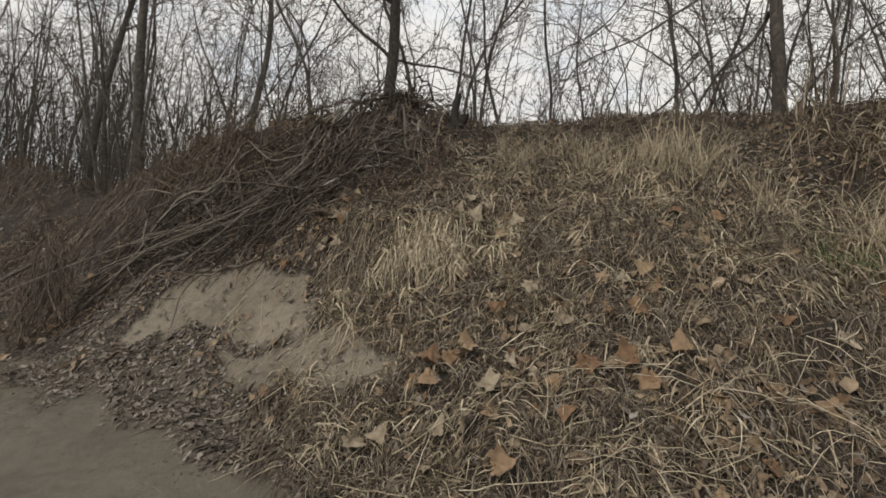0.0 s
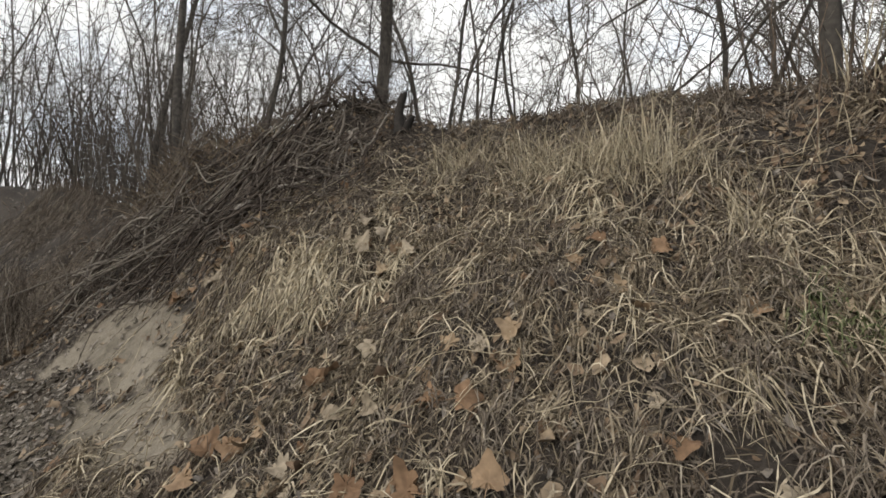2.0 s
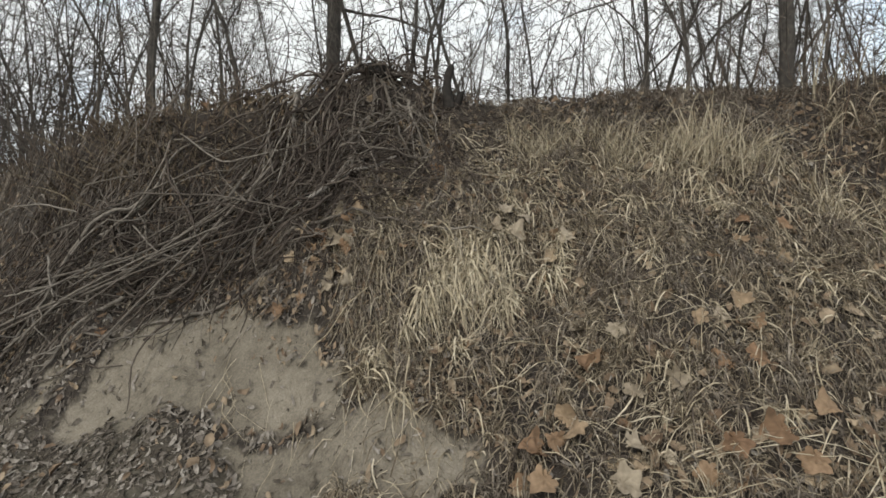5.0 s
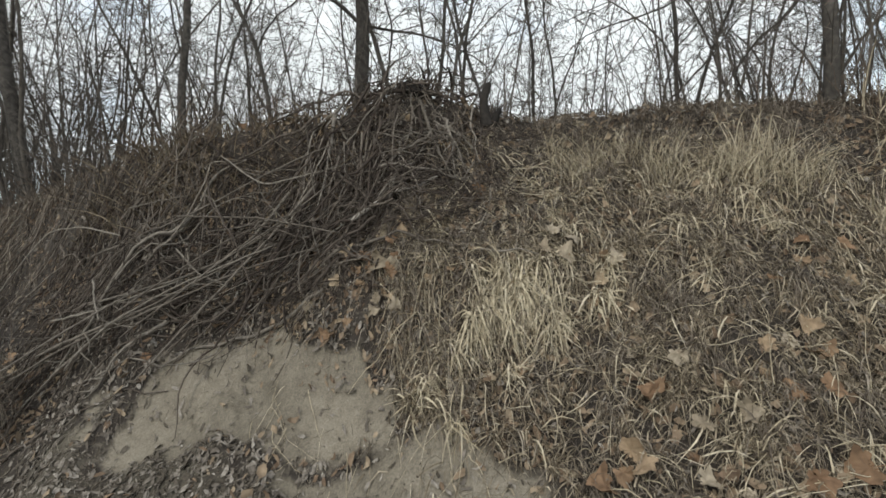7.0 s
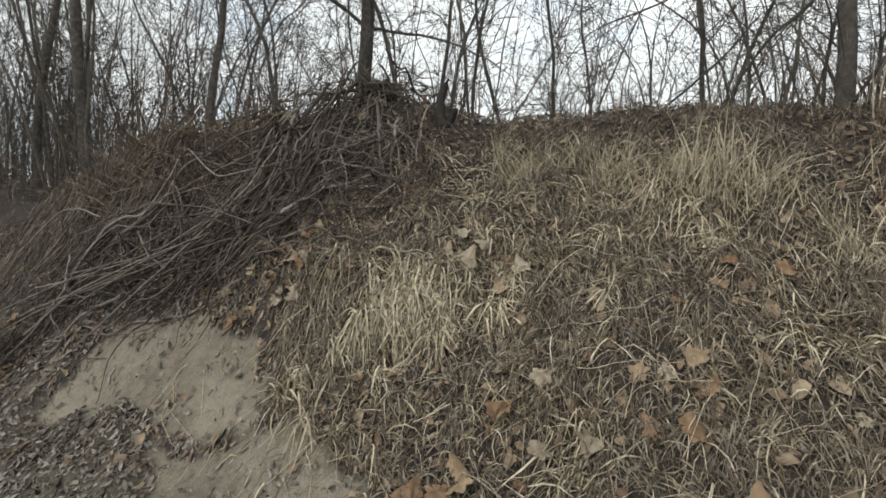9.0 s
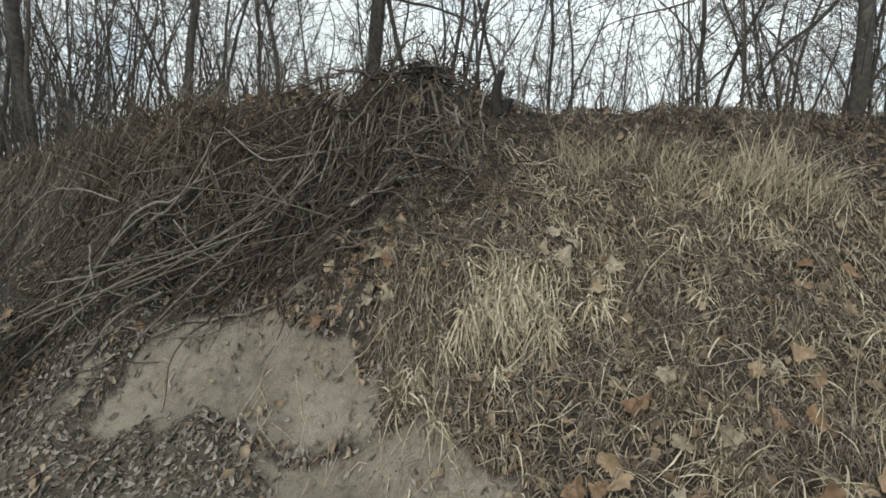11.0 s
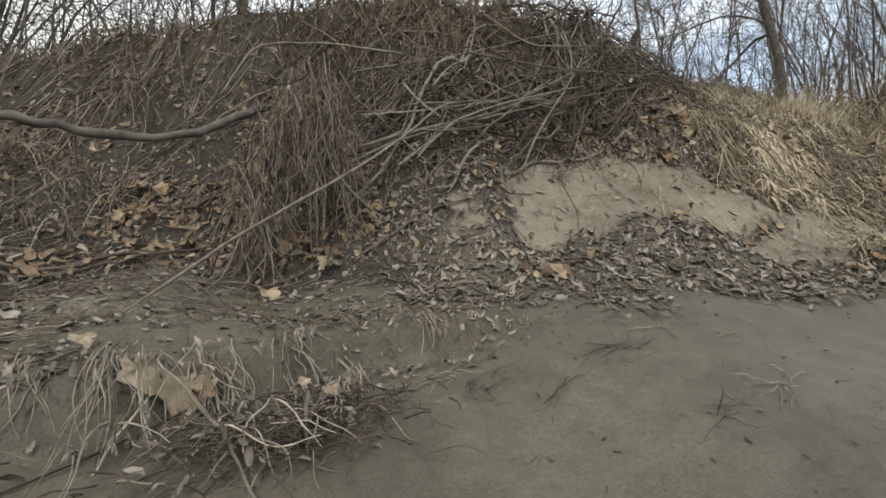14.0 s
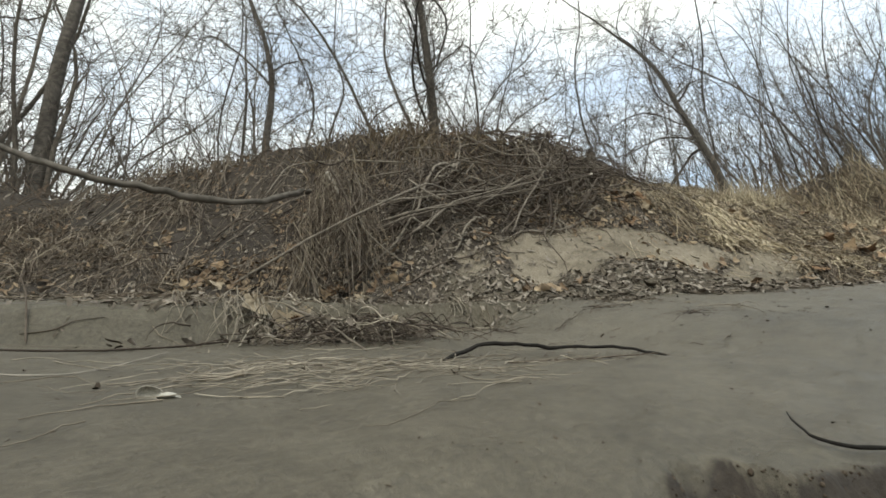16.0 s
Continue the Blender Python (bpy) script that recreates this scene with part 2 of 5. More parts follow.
def height(x, y):
    x, y = np.asarray(x, float), np.asarray(y, float)
    fy, fz, cy, cz = foot_y(x), foot_z(x), crest_y(x), crest_z(x)
    wob = 0.05 * vnoise(x, y, 0.6, 1) + 0.025 * vnoise(x, y, 0.2, 2)
    t = np.clip((y + wob - fy) / (cy - fy), 0, 1)
    p = np.interp(x, [-4, -3.4, -2.8, -1.8, -1.4, -0.8, 0, 1, 1.4, 3], [1.8, 1.95, 1.66, 1.47, 1.58, 1.5, 1.42, 1.24, 1.26, 1.2])
    bank = fz + (cz - fz) * t ** p
    back = cz + (2.2 - cz) * smooth(0, 5, y - cy) - 0.1 * smooth(0, 1.0, y - cy)
    z = np.where(y + wob < cy, bank, back)
    down = np.maximum(fy - y, 0)
    slope = np.interp(x, [-4, -3.5, -3, -2, 0], [0.44, 0.43, 0.41, 0.41, 0.4])
    z = z - np.where(y < fy, slope * 3.0 * (1 - np.exp(-down / 3.0)), 0)
    onb = smooth(-0.1, 0.2, y - fy)
    rough = onb * (0.055 * vnoise(x, y, 0.42, 3) + 0.032 * vnoise(x, y, 0.16, 4) + 0.01 * vnoise(x, y, 0.06, 8))
    s = sand_mask(x, y)
    rough = rough * (1 - 0.75 * s) + s * (0.03 * vnoise(x, y, 0.14, 9) + 0.02 * np.abs(vnoise(x, y, 0.09, 11)) - 0.03)
    # small cut step under the roots
    step = smooth(-2.75, -3.05, x) * smooth(-4.6, -4.0, x)
    z = z - (0.06 + 0.04 * np.exp(-np.maximum(2.42 - y, 0) / 0.1)) * step * smooth(0.012, -0.022, y - (2.42 + 0.05 * vnoise(x, y, 0.25, 12)))
    # ledge under the pale grass
    z = z + 0.07 * np.exp(-((x + 0.35) / 0.4) ** 2) * smooth(2.66, 2.8, y) * smooth(3.3, 3.0, y)
    z = z - 0.035 * smooth(1.65, 1.35, y) * smooth(-2.4, -3.0, x)
    # crumbling edge in the mud close to where the walk ends
    edge_y = lip_y(x) + 0.009 * vnoise(x, y, 0.016, 15) + 0.01 * vnoise(x, y, 0.04, 16)
    z = z - smooth(-3.8, -3.7, x) * smooth(-3.05, -3.3, x) * (0.022 + 0.008 * vnoise(x, y, 0.018, 17) + 0.005 * vnoise(x, y, 0.007, 20)) * smooth(0.003, -0.014, y - edge_y) * smooth(0.9, 1.2, y)
    # dents pressed into the mud
    for u, v, a, deep in ((-3.74, 1.47, 0.008, 0.006), (-3.72, 1.485, 0.008, 0.006), (-3.76, 1.465, 0.01, 0.006), (-3.7, 1.48, 0.007, 0.005), (-3.62, 1.56, 0.016, 0.004), (-3.56, 1.6, 0.016, 0.004), (-3.95, 2.1, 0.03, 0.012), (-3.8, 2.06, 0.03, 0.01), (-3.1, 1.75, 0.03, 0.008), (-2.9, 1.9, 0.03, 0.008)):
        z = z - deep * np.exp(-((x - u) ** 2 + ((y - v) * 1.6) ** 2) / a ** 2)
    z = z + (1 - onb) * (0.0035 * vnoise(0.5 * x, y, 0.03, 18) + 0.0012 * vnoise(0.4 * x, y, 0.012, 19))
    z = z + (1 - onb) * (0.012 * vnoise(x, y, 0.5, 13) + 0.004 * vnoise(x, y, 0.12, 14))
    return z + rough


def broken(x, y):
    """Fresh dark earth below the broken edge."""
    return smooth(-3.8, -3.72, x) * smooth(-3.05, -3.3, x) * smooth(0.004, -0.008, y - lip_y(x) - 0.006 * vnoise(x, y, 0.02, 24)) * np.clip(0.85 + 0.6 * vnoise(x, y, 0.012, 25), 0, 1) * smooth(-0.1, -0.03, y - lip_y(x) + 0.02 * vnoise(x, y, 0.03, 26))


def mud_mask(x, y):
    bare = smooth(-0.7, -1.3, x) * smooth(0.62, 0.3, y - foot_y(x) + 0.2 * vnoise(x, y, 0.3, 23))
    m = np.maximum(np.interp(x, [-3.2, -2.3], [0.85, 0.6]) * bare, damp(x, y))
    return m * (1 - broken(x, y)) - 0.25 * broken(x, y)


def damp(x, y):
    return smooth(0.08, -0.08, y - foot_y(x) - 0.12 * vnoise(x, y, 0.35, 21) - 0.05 * vnoise(x, y, 0.1, 22) + 0.02)


def wet_mask(x, y):
    return damp(x, y) * (1 - broken(x, y))


# PLAN END


def mesh_np(name, verts, quads, material, smooth_shade=True):
    """One mesh object from arrays of corners and four-sided faces."""
    me = bpy.data.meshes.new(name)
    verts, quads = np.asarray(verts, np.float32), np.asarray(quads, np.int32)
    k = quads.shape[1]
    me.vertices.add(len(verts))
    me.vertices.foreach_set("co", verts.ravel())
    me.loops.add(quads.size)
    me.loops.foreach_set("vertex_index", quads.ravel())
    me.polygons.add(len(quads))
    me.polygons.foreach_set("loop_start", np.arange(0, quads.size, k, dtype=np.int32))
    me.polygons.foreach_set("use_smooth", np.full(len(quads), smooth_shade))
    me.update(calc_edges=True)
    me.materials.append(material)
    return me


def ribbons(paths, widths, rng, flat=0.0):
    """Thin blades along paths (n, k, 3); widths (n, k). flat 1: lying flat."""
    n, k, _ = paths.shape
    tan = np.gradient(paths, axis=1)
    tan /= np.linalg.norm(tan, axis=2, keepdims=True) + 1e-9
    side = rng.normal(size=(n, 1, 3))
    side[:, :, 2] *= 1 - flat
    side = side - (side * tan).sum(2, keepdims=True) * tan
    side /= np.linalg.norm(side, axis=2, keepdims=True) + 1e-9
    a, b = paths - side * widths[..., None] / 2, paths + side * widths[..., None] / 2
    verts = np.stack([a, b], 2).reshape(-1, 3)
    base = (np.arange(n)[:, None] * k + np.arange(k - 1)[None]) * 2
    quads = np.stack([base, base + 1, base + 3, base + 2], 2).reshape(-1, 4)
    return verts, quads


def tubes(paths, radii, sides=5):
    """Round stems along paths (n, k, 3); radii (n, k)."""
    n, k, _ = paths.shape
    tan = np.gradient(paths, axis=1)
    tan /= np.linalg.norm(tan, axis=2, keepdims=True) + 1e-9
    ref = np.where(np.abs(tan[..., 2:3]) > 0.9, np.array([1.0, 0, 0]), np.array([0, 0, 1.0]))
    u = np.cross(tan, ref)
    u /= np.linalg.norm(u, axis=2, keepdims=True) + 1e-9
    v = np.cross(tan, u)
    ang = np.arange(sides) * 2 * np.pi / sides
    ring = u[:, :, None] * np.cos(ang)[:, None] + v[:, :, None] * np.sin(ang)[:, None]
    verts = (paths[:, :, None] + ring * radii[:, :, None, None]).reshape(-1, 3)
    i, j, s = np.meshgrid(np.arange(n), np.arange(k - 1), np.arange(sides), indexing="ij")
    s2 = (s + 1) % sides
    a = (i * k + j) * sides
    quads = np.stack([a + s, a + s2, a + sides + s2, a + sides + s], -1).reshape(-1, 4)
    return verts, quads


def join(chunks):
    vs, qs, off = [], [], 0
    for v, q in chunks:
        vs.append(v)
        qs.append(q + off)
        off += len(v)
    return np.concatenate(vs), np.concatenate(qs)


def wiggly(start, end, k, rng, wiggle, sag=0.0):
    """Bent lines from start to end, (n, 3) each."""
    n = len(start)
    s = np.linspace(0, 1, k)[None, :, None]
    p = start[:, None] * (1 - s) + end[:, None] * s
    length = np.linalg.norm(end - start, axis=1)[:, None, None]
    env = np.sin(np.pi * s) ** 0.7
    for f in (1.0, 2.3, 4.1):
        p = p + env * length * wiggle / f * np.sin(np.pi * f * s + rng.uniform(0, 6.28, (n, 1, 1))) * rng.normal(size=(n, 1, 3))
    p[..., 2] += (sag * length * 4 * s * (1 - s))[..., 0]
    return p


# ---- ground ----
def axis(parts):
    out = []
    for a, b, step in parts:
        out.append(np.arange(a, b - 1e-6, step))
    return np.concatenate(out + [[parts[-1][1]]])


gx = axis([(-90, -20, 10), (-20, -8, 1.0), (-8, -5, 0.12), (-5, -3.85, 0.022), (-3.85, -3.8, 0.01), (-3.8, -3.4, 0.004), (-3.4, -3.0, 0.016), (-3.0, 2.6, 0.03), (2.6, 6, 0.12), (6, 20, 1.0), (20, 90, 10)])
gy = axis([(-60, -10, 10), (-10, 0, 0.5), (0, 1.2, 0.05), (1.2, 1.33, 0.02), (1.33, 1.4, 0.006), (1.4, 1.56, 0.004), (1.56, 1.8, 0.012), (1.8, 2.36, 0.025), (2.36, 2.48, 0.01), (2.48, 4.2, 0.025), (4.2, 5.2, 0.06), (5.2, 8, 0.15), (8, 20, 1.0), (20, 120, 10)])
X, Y = np.meshgrid(gx, gy)
Z = height(X, Y)
gi = np.arange(len(gy) * len(gx)).reshape(len(gy), len(gx))
gq = np.stack([gi[:-1, :-1], gi[:-1, 1:], gi[1:, 1:], gi[1:, :-1]], -1).reshape(-1, 4)
ground_mesh = mesh_np("ground", np.stack([X, Y, Z], -1).reshape(-1, 3), gq, M_GROUND)
for key, values in (("sand", sand_mask(X, Y)), ("mud", mud_mask(X, Y)), ("wet", wet_mask(X, Y))):
    at = ground_mesh.attributes.new(key, "FLOAT", "POINT")
    at.data.foreach_set("value", values.ravel().astype(np.float32))
ground = tagged(new("ground", ground_mesh), "river bank of brown earth with sandy scar and grey mud", "ground", kind="structure")


def scatter(rng, n, x0, x1, y0, y1, keep):
    x, y = rng.uniform(x0, x1, n), rng.uniform(y0, y1, n)
    ok = rng.uniform(size=n) < keep(x, y)
    return x[ok], y[ok]


def bank_t(x, y):
    return (y - foot_y(x)) / (crest_y(x) - foot_y(x))


def lying_blades(rng, x, y, lmin, lmax, wide, lift, bias=0.5, k=5):
    """Blades that lie on the slope, most of them pointing down it."""
    n = len(x)
    az = np.where(rng.uniform(size=n) < bias, rng.normal(-np.pi / 2, 0.7, n), rng.uniform(0, 2 * np.pi, n))
    L = rng.uniform(lmin, lmax, n)
    curl = rng.normal(0, 0.9, n)
    s = np.linspace(0, 1, k)
    ang = az[:, None] + curl[:, None] * s[None]
    step = L[:, None] / (k - 1)
    px = x[:, None] + np.concatenate([np.zeros((n, 1)), np.cumsum(np.cos(ang[:, :-1]) * step, 1)], 1) * 0.85
    py = y[:, None] + np.concatenate([np.zeros((n, 1)), np.cumsum(np.sin(ang[:, :-1]) * step, 1)], 1) * 0.75
    arch = rng.uniform(0.2, 1.0, n)[:, None] * lift
    pz = height(px, py) + 0.004 + arch * 4 * (s * (1 - s))[None] + rng.uniform(0, 0.5, n)[:, None] * lift
    w = wide * rng.uniform(0.5, 1.3, n)[:, None] * np.interp(s, [0, 0.3, 1], [0.7, 1, 0.25])[None]
    return ribbons(np.stack([px, py, pz], -1), w, rng, 0.3)


def standing_blades(rng, x, y, lmin, lmax, wide, lean, k=5):
    n = len(x)
    L = rng.uniform(lmin, lmax, n)
    s = np.linspace(0, 1, k)
    d = rng.normal(0, lean, (n, 2)) + np.array([0.0, -0.12])
    droop = rng.uniform(0.0, 0.35, n) * L
    px = x[:, None] + d[:, :1] * L[:, None] * s ** 1.6
    py = y[:, None] + d[:, 1:] * L[:, None] * s ** 1.6
    pz = height(x, y)[:, None] - 0.01 + L[:, None] * s - droop[:, None] * s ** 3
    w = wide * rng.uniform(0.5, 1.3, n)[:, None] * np.interp(s, [0, 0.4, 1], [0.8, 1, 0.2])[None]
    return ribbons(np.stack([px, py, pz], -1), w, rng)


def stuff(name, data, material, label, category):
    return tagged(new(name, mesh_np(name, *data, material)), label, category, kind="stuff")


def tussocks(rng, cx, cy, blades, lmin, lmax, wide, up, spread=1.0, k=6):
    """Clumps of drooping blades, each fanning down the slope from its crown."""
    c = np.repeat(np.arange(len(cx)), blades)
    n = len(c)
    size = rng.uniform(0.6, 1.25, len(cx))[c]
    x0, y0 = cx[c] + rng.normal(0, 0.022, n), cy[c] + rng.normal(0, 0.016, n)
    az = rng.normal(-np.pi / 2, spread, n) + rng.normal(0, 0.35, len(cx))[c]
    L = rng.uniform(lmin, lmax, n) * size
    curl = rng.normal(0, 0.7, n)
    s = np.linspace(0, 1, k)
    ang = az[:, None] + curl[:, None] * s[None]
    step = (L / (k - 1))[:, None]
    px = x0[:, None] + np.concatenate([np.zeros((n, 1)), np.cumsum(np.cos(ang[:, :-1]) * step, 1)], 1) * 0.8
    py = y0[:, None] + np.concatenate([np.zeros((n, 1)), np.cumsum(np.sin(ang[:, :-1]) * step, 1)], 1) * 0.7
    arch = (up * size * rng.uniform(0.15, 1.0, n))[:, None] * np.sin(np.pi * s ** 0.65)[None]
    pz = height(px, py) + 0.005 + arch + (rng.uniform(0, 0.02, n))[:, None]
    w = wide * rng.uniform(0.5, 1.4, n)[:, None] * np.interp(s, [0, 0.35, 1], [0.7, 1, 0.2])[None]
    return ribbons(np.stack([px, py, pz], -1), w, rng, 0.2)


def bends(start, end, k, rng, bow):
    """Smooth bowed lines from start to end."""
    mid = (start + end) / 2 + rng.normal(0, 1, start.shape) * bow * np.linalg.norm(end - start, axis=1)[:, None]
    q = np.linspace(0, 1, k)[None, :, None]
    p = start[:, None] * (1 - q) ** 2 + 2 * mid[:, None] * q * (1 - q) + end[:, None] * q ** 2
    jit = rng.normal(0, 0.008, p.shape) * np.linalg.norm(end - start, axis=1)[:, None, None]
    jit[:, 0] = 0
    return p + jit


def crooked(start, heading, length, k, rng, wander, drift=(0, 0, 0)):
    """Lines that wander off from start (n, 3) along heading (n, 3)."""
    d = heading / np.linalg.norm(heading, axis=1, keepdims=True)
    turn = rng.normal(0, wander, d.shape)
    step = (np.asarray(length) / (k - 1))[:, None]
    pts = [start]
    for i in range(k - 1):
        pts.append(pts[-1] + d * step)
        turn = 0.5 * turn + rng.normal(0, wander, d.shape)
        d = d + turn + np.asarray(drift)
        d = d / np.linalg.norm(d, axis=1, keepdims=True)
    return np.stack(pts, 1)


def slope_lines(x, y, heading, length, k, rng, wander, lift0, lift1, arch=0.0):
    """Crooked lines laid over the slope; heading 3.14 runs along the bank, 4.71 straight down."""
    n = len(x)
    a, turn = np.array(heading, float), rng.normal(0, wander, n)
    step = np.asarray(length) / (k - 1)
    px, py = [x], [y]
    for i in range(k - 1):
        px.append(px[-1] + np.cos(a) * step)
        py.append(py[-1] + np.sin(a) * step * 0.62)
        turn = 0.1 * turn + rng.normal(0, wander, n) * rng.choice([0.4, 1.0, 2.0], n)
        a = a + turn
    px, py = np.stack(px, 1), np.stack(py, 1)
    s = np.linspace(0, 1, k)[None]
    lift = lift0[:, None] * (1 - s) + lift1[:, None] * s + arch * np.asarray(length)[:, None] * np.sin(np.pi * s) * rng.uniform(0, 1, n)[:, None]
    lift = np.maximum(lift + rng.normal(0, 0.006, lift.shape) * np.clip(np.asarray(length) / 0.5, 0.06, 1)[:, None], 0.0015)
    return np.stack([px, py, height(px, py) + lift], -1)


def part(name, data, material, parent, label=""):
    ob = new(name, mesh_np(name, *data, material))
    ob.parent = parent
    return tagged(ob, label)


# ---- dead grass ----
rng = np.random.default_rng(11)


def grass_keep(x, y):
    t = bank_t(x, y)
    patch = 0.75 + 0.25 * vnoise(x, y, 0.3, 31)
    edge = smooth(-1.25, -0.75, x + 0.25 * vnoise(x, y, 0.4, 33) + 0.35 * smooth(2.5, 3.0, y))
    edge = edge * smooth(0.18, -0.12, x - np.interp(y, [1.2, 2.0, 2.6, 3.0, 3.4], [1.45, 1.62, 1.95, 1.75, 1.4]) + 0.25 * vnoise(x, y, 0.4, 36))
    return patch * edge * smooth(-0.02, 0.08, t) * smooth(1.1, 0.9, t) * (1 - 0.9 * sand_mask(x, y))


def dull(x, y):
    """Less bright straw low down beside the scrub."""
    return 1 - 0.6 * smooth(0.25, 0.85, x + 0.2 * vnoise(x, y, 0.3, 34)) * smooth(2.2, 1.75, y + 0.15 * vnoise(x, y, 0.25, 39))


def band_top(x):
    return np.interp(x, [0.1, 0.6, 1.0, 1.4, 1.9, 2.6], [3.5, 3.35, 3.12, 2.88, 2.55, 2.2])


def above(x, y):
    """Less grass on the bare brown brow over the standing grass."""
    wob = 0.08 * vnoise(x, y, 0.25, 35)
    return 1 - 0.92 * np.where(x > 0, smooth(-0.02, 0.1, y - band_top(x) + wob), smooth(0.64, 0.78, bank_t(x, y) + wob))


gxs, gys = scatter(rng, 1250, -1.5, 2.9, 0.95, 3.7, lambda x, y: grass_keep(x, y) * dull(x, y) * above(x, y) * np.clip(0.42 + 0.5 * vnoise(x, y, 0.22, 38), 0, 1))
stuff("grass_tussocks", tussocks(rng, gxs, gys, 42, 0.05, 0.17, 0.0042, 0.06, 2.4), M_STRAW, "drooping tussocks of tan dead grass on the bank", "grass")
gxs, gys = scatter(rng, 1100, -1.5, 2.9, 0.95, 3.9, lambda x, y: grass_keep(x, y) * (0.3 + 0.7 * above(x, y)) * 0.42)
stuff("grass_tussocks", tussocks(rng, gxs, gys, 44, 0.07, 0.22, 0.0038, 0.075, 1.9), M_GREYSTRAW, "tangled clumps of weathered brown grass on the bank", "grass")
gxs, gys = scatter(rng, 58000, -1.6, 2.9, 0.9, 3.9, lambda x, y: grass_keep(x, y) * dull(x, y) * above(x, y))
stuff("dead_grass", lying_blades(rng, gxs, gys, 0.03, 0.14, 0.0058, 0.035, 0.1, 4), M_STRAW, "chopped and broken tan straw matted on the bank", "grass")
gxs, gys = scatter(rng, 30000, -1.6, 2.9, 0.9, 3.9, grass_keep)
stuff("dead_stems", lying_blades(rng, gxs, gys, 0.03, 0.17, 0.0045, 0.035, 0.15, 4), M_GREYSTRAW, "weathered brown grass stems tangled on the bank", "grass")


def tuft_keep(x, y):
    c = np.exp(-((x + 0.4) / 0.3) ** 2 - ((y - 2.72) / 0.12) ** 2)
    c = c + 0.4 * np.exp(-((x + 0.85) / 0.12) ** 2 - ((y - 2.5) / 0.1) ** 2)
    return np.clip(c, 0, 1)


gxs, gys = scatter(rng, 520, -1.1, 0.5, 2.3, 3.3, tuft_keep)
stuff("pale_grass", tussocks(rng, gxs, gys, 26, 0.06, 0.2, 0.0075, 0.07, 1.3), M_PALE, "bleached pale grass drooping over the slope", "grass")
gxs, gys = scatter(rng, 330, -0.9, 2.8, 1.0, 3.4, lambda x, y: grass_keep(x, y) * dull(x, y) ** 2 * smooth(-0.1, 0.4, vnoise(x, y, 0.3, 37)))
stuff("pale_grass", tussocks(rng, gxs, gys, 22, 0.07, 0.2, 0.0055, 0.06, 1.4), M_PALE, "scattered tufts of pale straw on the bank", "grass")
gxs, gys = scatter(rng, 3200, -1.2, 2.8, 1.0, 3.5, lambda x, y: grass_keep(x, y) * dull(x, y))
stuff("pale_grass", lying_blades(rng, gxs, gys, 0.05, 0.26, 0.006, 0.05, 0.3), M_PALE, "single pale straws lying on the bank", "grass")


def upright_keep(x, y):
    low = np.interp(x, [-0.1, 0.1, 0.64, 1.0, 1.3, 1.6, 1.9, 2.6], [3.3, 3.3, 3.12, 2.87, 2.68, 2.42, 2.15, 1.8])
    top = band_top(x)
    return smooth(-0.1, 0.3, x) * smooth(2.05, 1.85, x) * smooth(-0.08, 0.06, y - low) * smooth(0.06, -0.06, y - top) * np.clip(0.6 + 0.9 * vnoise(x, y, 0.16, 41), 0, 1)


gxs, gys = scatter(rng, 9000, 0.0, 3.0, 1.7, 3.7, upright_keep)
stuff("standing_grass", standing_blades(rng, gxs, gys, 0.07, 0.22, 0.0045, 0.45), M_STRAW, "standing dry tan grass along the upper bank", "grass")
gxs, gys = scatter(rng, 30000, 0.0, 3.0, 1.6, 3.5, upright_keep)
stuff("standing_grass", standing_blades(rng, gxs, gys, 0.08, 0.28, 0.005, 0.4), M_PALE, "pale standing grass stalks along the upper bank", "grass")
gxs, gys = scatter(rng, 420, 0.9, 1.45, 2.82, 3.27, lambda x, y: np.exp(-((x - 1.16) / 0.12) ** 2 - ((y - 3.04) / 0.08) ** 2))
stuff("grass_tuft", standing_blades(rng, gxs, gys, 0.22, 0.42, 0.008, 0.13), M_PALE, "tall pale tuft of dry grass", "grass")

gxs, gys = scatter(rng, 260, 1.7, 3.4, 2.3, 3.5, lambda x, y: smooth(0.7, 0.8, bank_t(x, y)) * smooth(0.95, 0.85, bank_t(x, y)) * (0.5 + 0.5 * vnoise(x, y, 0.2, 43)))
stuff("standing_grass", standing_blades(rng, gxs, gys, 0.15, 0.36, 0.005, 0.3), M_PALE, "tall pale grass standing along the crest", "grass")
gxs, gys = scatter(rng, 160, 1.4, 1.9, 2.1, 2.5, lambda x, y: np.exp(-((x - 1.64) / 0.1) ** 2 - ((y - 2.3) / 0.08) ** 2))
stuff("green_grass", tussocks(rng, gxs, gys, 10, 0.05, 0.14, 0.004, 0.06, 1.8), M_GREEN, "small patch of fresh green grass", "grass")

gxs, gys = scatter(rng, 1100, 0.6, 2.4, 2.0, 3.2, lambda x, y: upright_keep(x, y) * 0.8)
stuff("standing_grass", standing_blades(rng, gxs, gys, 0.22, 0.42, 0.0045, 0.25), M_PALE, "tall single grass stalks rising from the standing grass", "grass")

